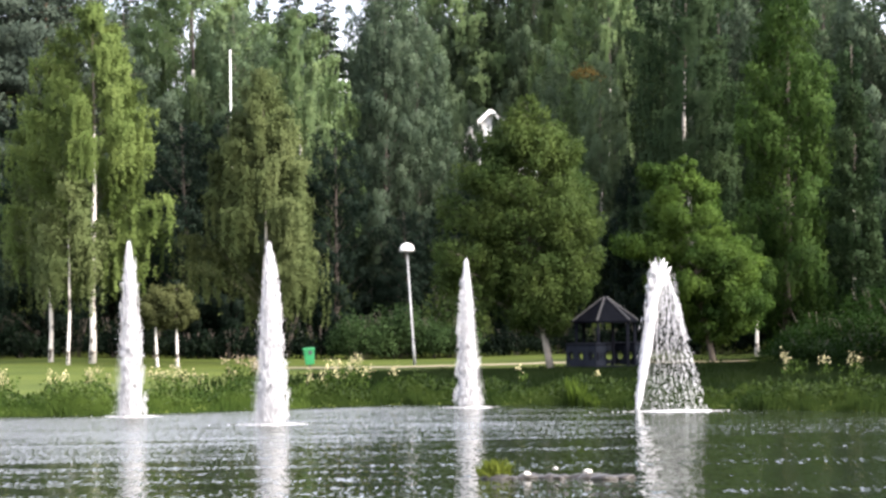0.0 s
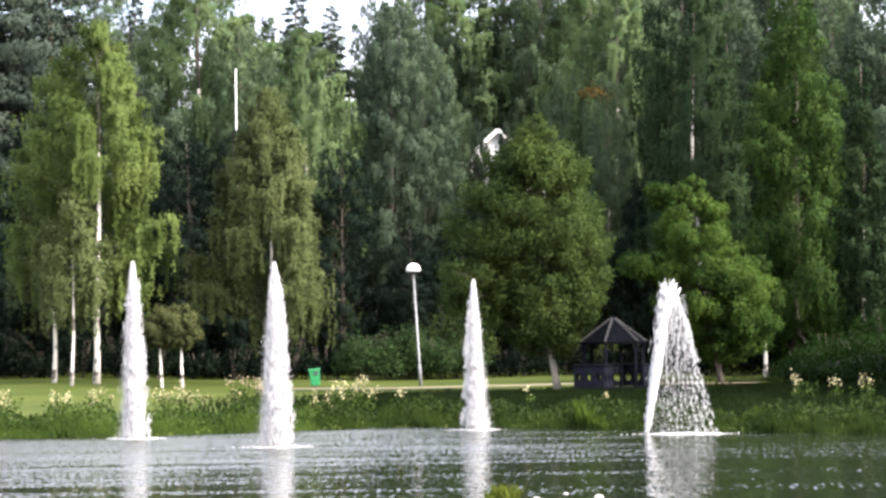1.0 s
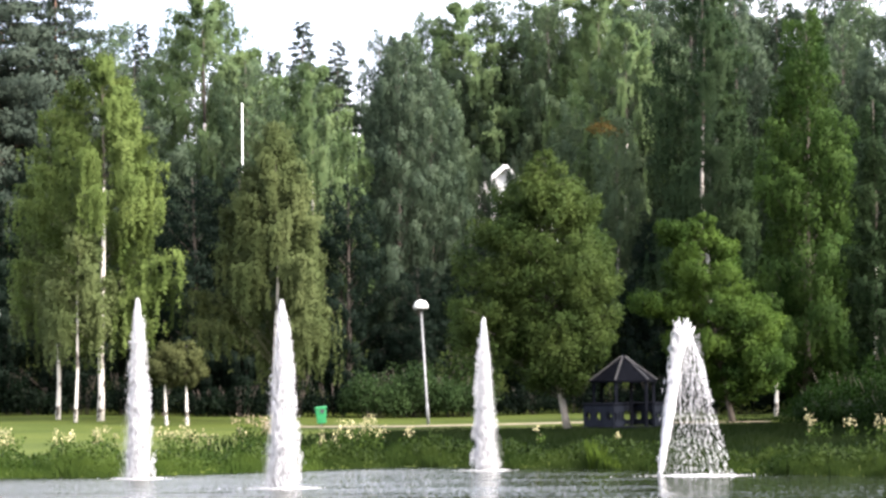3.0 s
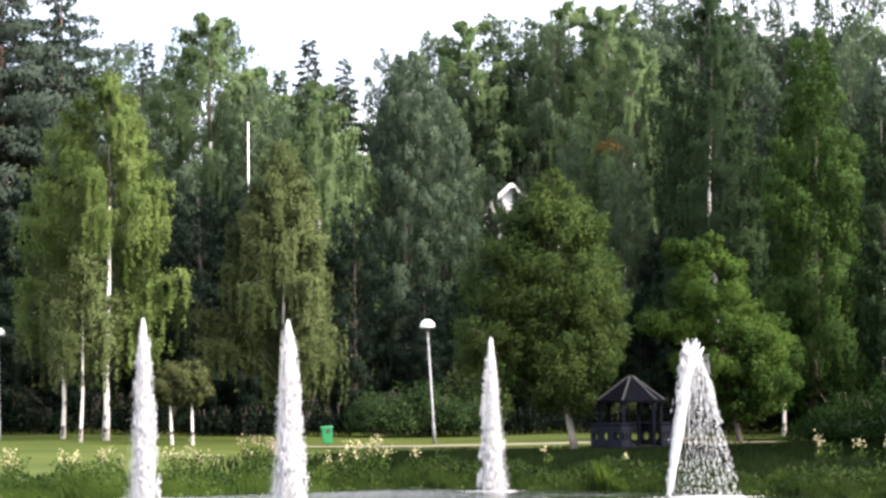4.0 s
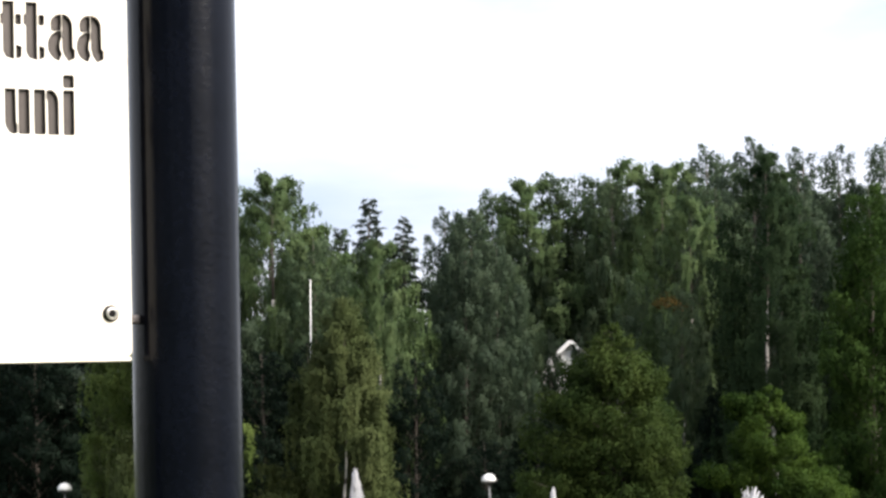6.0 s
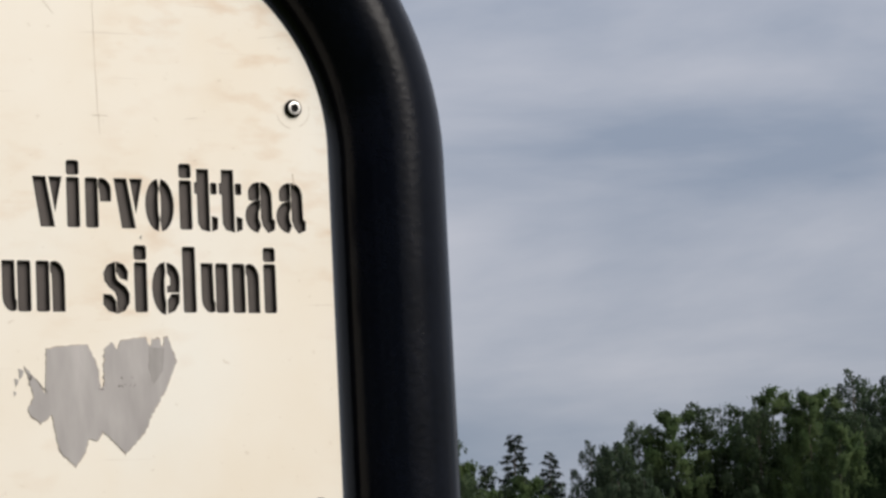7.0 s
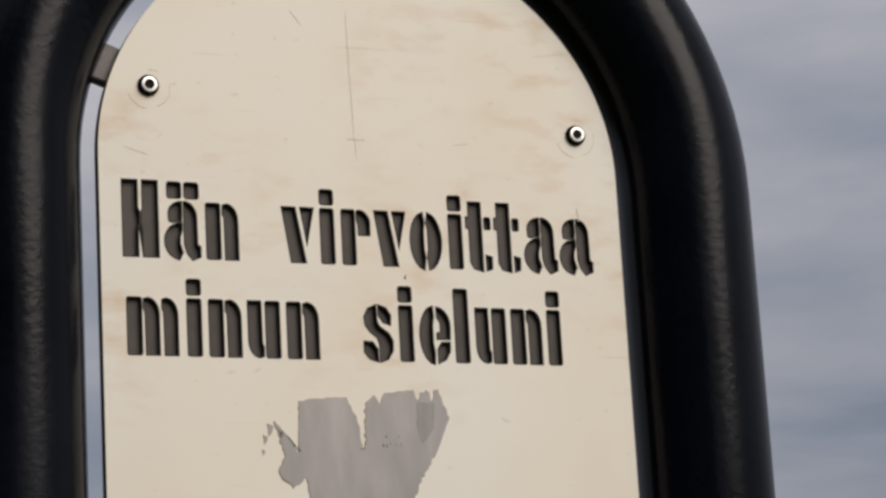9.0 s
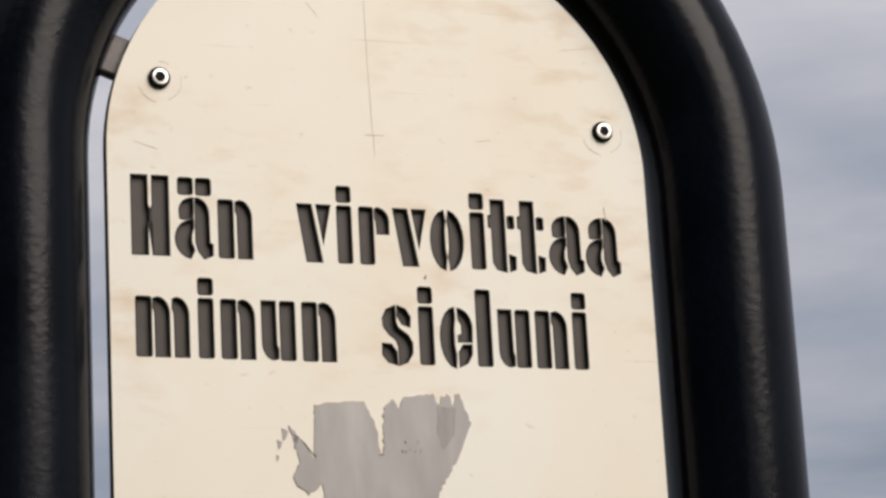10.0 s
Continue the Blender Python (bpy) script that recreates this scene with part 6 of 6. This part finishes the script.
for x, z in ((0.0, 0.0), (300.0, -17.0), (309.0, -327.0), (-13.0, -327.0)):
    bm = lathe(bmesh.new(), [(5.5 * MM, 0.5 * MM), (5.4 * MM, 3.5 * MM), (4.8 * MM, 4.2 * MM), (3.6 * MM, 4.3 * MM), (3.4 * MM, 3.4 * MM)], 28)
    bolt = part("bolt", bm, "steel", sign, "stainless button-head bolt", smooth=False)
    bolt.matrix_basis = Matrix.Translation((x * MM, 0.0001, z * MM)) @ Matrix.Rotation(radians(90), 4, "X")
    part("socket", lathe(bmesh.new(), [(3.6 * MM, 3.2 * MM), (3.6 * MM, 3.6 * MM)], 6), "socket", bolt, "dark hexagon socket")
    # A near-black ring surrounds the steel head.
    part("washer", lathe(bmesh.new(), [(7.0 * MM, 0.0), (7.0 * MM, 1.6 * MM), (6.5 * MM, 2.6 * MM), (5.4 * MM, 3.2 * MM)], 28), "socket", bolt, "dark ring round the bolt head")


def ragged(corners, seed, rough):
    """An outline through the corners whose edges are torn."""
    rng, out = random.Random(seed), []
    for (x0, z0, r0), (x1, z1, _) in zip(corners, corners[1:] + corners[:1]):
        n = max(2, int(math.hypot(x1 - x0, z1 - z0) / 2.2))
        for i in range(n):
            u = i / n
            k = rough * r0 * (1 if i else 0.3)
            out.append((x0 + (x1 - x0) * u + rng.uniform(-k, k), z0 + (z1 - z0) * u + rng.uniform(-k, k)))
    return out


TORN = [(93, -205, 1.2), (99, -204, 0.2), (125, -202, 0.6), (133, -221, 0.4), (134, -235, 0.3), (137, -233, 0.8), (138, -206, 1.0), (144, -200, 0.4), (148, -206, 0.4), (151, -199, 0.3), (171, -196.5, 0.2), (173.5, -203, 0.2), (175.5, -203, 0.2), (176.5, -197.2, 0.2), (178.5, -199, 0.2), (180, -196.8, 0.2), (182, -198, 0.2), (183.2, -203.5, 0.2),
        (185, -203, 0.2), (186, -196.5, 0.2), (188.5, -196, 0.2), (191, -203, 0.3), (195, -214, 0.4), (186, -236, 0.8), (174, -254, 0.5), (168, -268, 0.5), (152, -284, 0.8), (135, -266, 0.7), (130, -274, 1.0), (124, -272, 0.8), (118, -286, 0.6), (113, -293, 0.8), (101, -281, 0.8), (97, -262, 0.3),
        (96, -254, 0.8), (87, -261, 1.2), (78, -251, 1.4), (82, -240, 0.8), (76, -218, 0.6), (84, -228, 0.5), (91, -239, 0.3)]
torn = ragged(TORN, 4, 1.0)
sticker = part("torn_sticker", flat_cut("torn_sticker", [torn], 0.0004, -0.0003), "residue", sign, "torn grey remains of a sticker")
# A thin uneven brown line follows the sticker's outline.
part("dirty_edge", flat_cut("dirty_edge", [grown(torn, 0.35, 5, 0.9), torn], 0.0001, -0.0001), "edge_brown", sticker, "thin brown line round the sticker")
for j, (x, z, w) in enumerate(((73.0, -223.0, 2.6), (69.5, -229.5, 1.9), (80.0, -226.0, 2.2), (68.0, -238.0, 1.2))):
    flake = [(x + w * math.cos(a) * k, z + 1.6 * w * math.sin(a) * k, 0.4) for a, k in zip((0.3, 1.3, 2.4, 3.3, 4.4, 5.4), (1, 0.6, 1.1, 0.5, 1.2, 0.7))]
    part("sticker_scrap", flat_cut("sticker_scrap", [ragged(flake, 30 + j, 0.6)], 0.0004, -0.0003), "residue", sign, "loose grey scrap of the sticker")


def hairline(points, width, seed):
    """A fine wandering mark on the plate."""
    rng, left, right = random.Random(seed), [], []
    for (x0, z0), (x1, z1) in zip(points, points[1:]):
        n = max(3, int(math.hypot(x1 - x0, z1 - z0) / 3))
        for i in range(n):
            u = i / n
            x, z, w = x0 + (x1 - x0) * u + rng.uniform(-0.25, 0.25), z0 + (z1 - z0) * u, width * rng.uniform(0.25, 1.0)
            dx, dz = x1 - x0, z1 - z0
            d = math.hypot(dx, dz)
            left.append((x - dz / d * w / 2, z + dx / d * w / 2))
            right.append((x + dz / d * w / 2, z - dx / d * w / 2))
    return left + right[::-1]


# Creases and small dark print marks left on the sticker
for j, (pts, w) in enumerate((([(83.3, -226.9), (88.5, -233.0), (94.8, -239.5)], 0.9), ([(133.3, -235.3), (138.0, -235.4)], 0.7), ([(150.6, -226.6), (151.6, -228.6)], 0.8), ([(159.2, -226.4), (160.4, -228.2)], 0.8), ([(148.6, -232.0), (149.4, -235.0)], 0.9), ([(150.8, -232.2), (151.4, -235.4)], 1.0), ([(153.6, -231.6), (154.0, -233.0)], 0.6), ([(157.2, -232.6), (158.2, -233.4)], 0.7), ([(161.4, -231.4), (160.2, -235.2)], 0.8))):
    part("crease", flat_cut("crease", [hairline(pts, w, 120 + j)], 0.0001, -0.00062), "residue_dark", sticker, "small dark mark on the torn sticker")
part("sticker_fold", flat_cut("sticker_fold", [ragged([(173.5, -204, 0.3), (182.5, -204.5, 0.3), (186, -205, 0.3), (184, -222, 0.6), (176, -232, 0.6), (172.5, -220, 0.6)], 8, 0.8)], 0.0001, -0.00058), "residue_fold", sticker, "darker wrinkled strip of the sticker")

SCRATCHES = [([(137.4, 61.9), (138.1, 16.2), (139.2, -21.7), (140.5, -46.0)], 0.32), ([(134.4, -28.7), (149.6, -28.6)], 0.5), ([(272.6, 37.7), (303.3, 42.2)], 0.36), ([(297.2, -68.4), (298.3, -81.0)], 0.9), ([(209.3, -29.0), (223.1, -26.7)], 0.5), ([(-16.7, -41.8), (1.1, -47.3)], 0.35), ([(98.0, 58.1), (108.8, 44.7)], 0.3)]
for j, (pts, w) in enumerate(SCRATCHES):
    part("scratch", flat_cut("scratch", [hairline(pts, w, 50 + j)], 0.0001, -0.0001), "scratch", sign, "fine brown scratch on the plate")
part("chip", flat_cut("chip", [ragged([(169.0, -121.5, 0.3), (171.0, -118.5, 0.3), (170.4, -122.6, 0.3)], 3, 0.4)], 0.0001, -0.0001), "residue_dark", sign, "small dark paint chip")
for cx, cz in ((1.0, -1.0), (300.5, -18.0)):
    for j, (a0, a1, rad) in enumerate(((-70, 20, 13.5), (200, 262, 15.0), (60, 95, 12.0))):
        pts = [(cx + rad * math.cos(radians(a0 + (a1 - a0) * i / 6)), cz + rad * math.sin(radians(a0 + (a1 - a0) * i / 6))) for i in range(7)]
        part("scratch", flat_cut("scratch", [hairline(pts, 0.4, 80 + j)], 0.0001, -0.0001), "scratch", sign, "fine brown scratch on the plate")
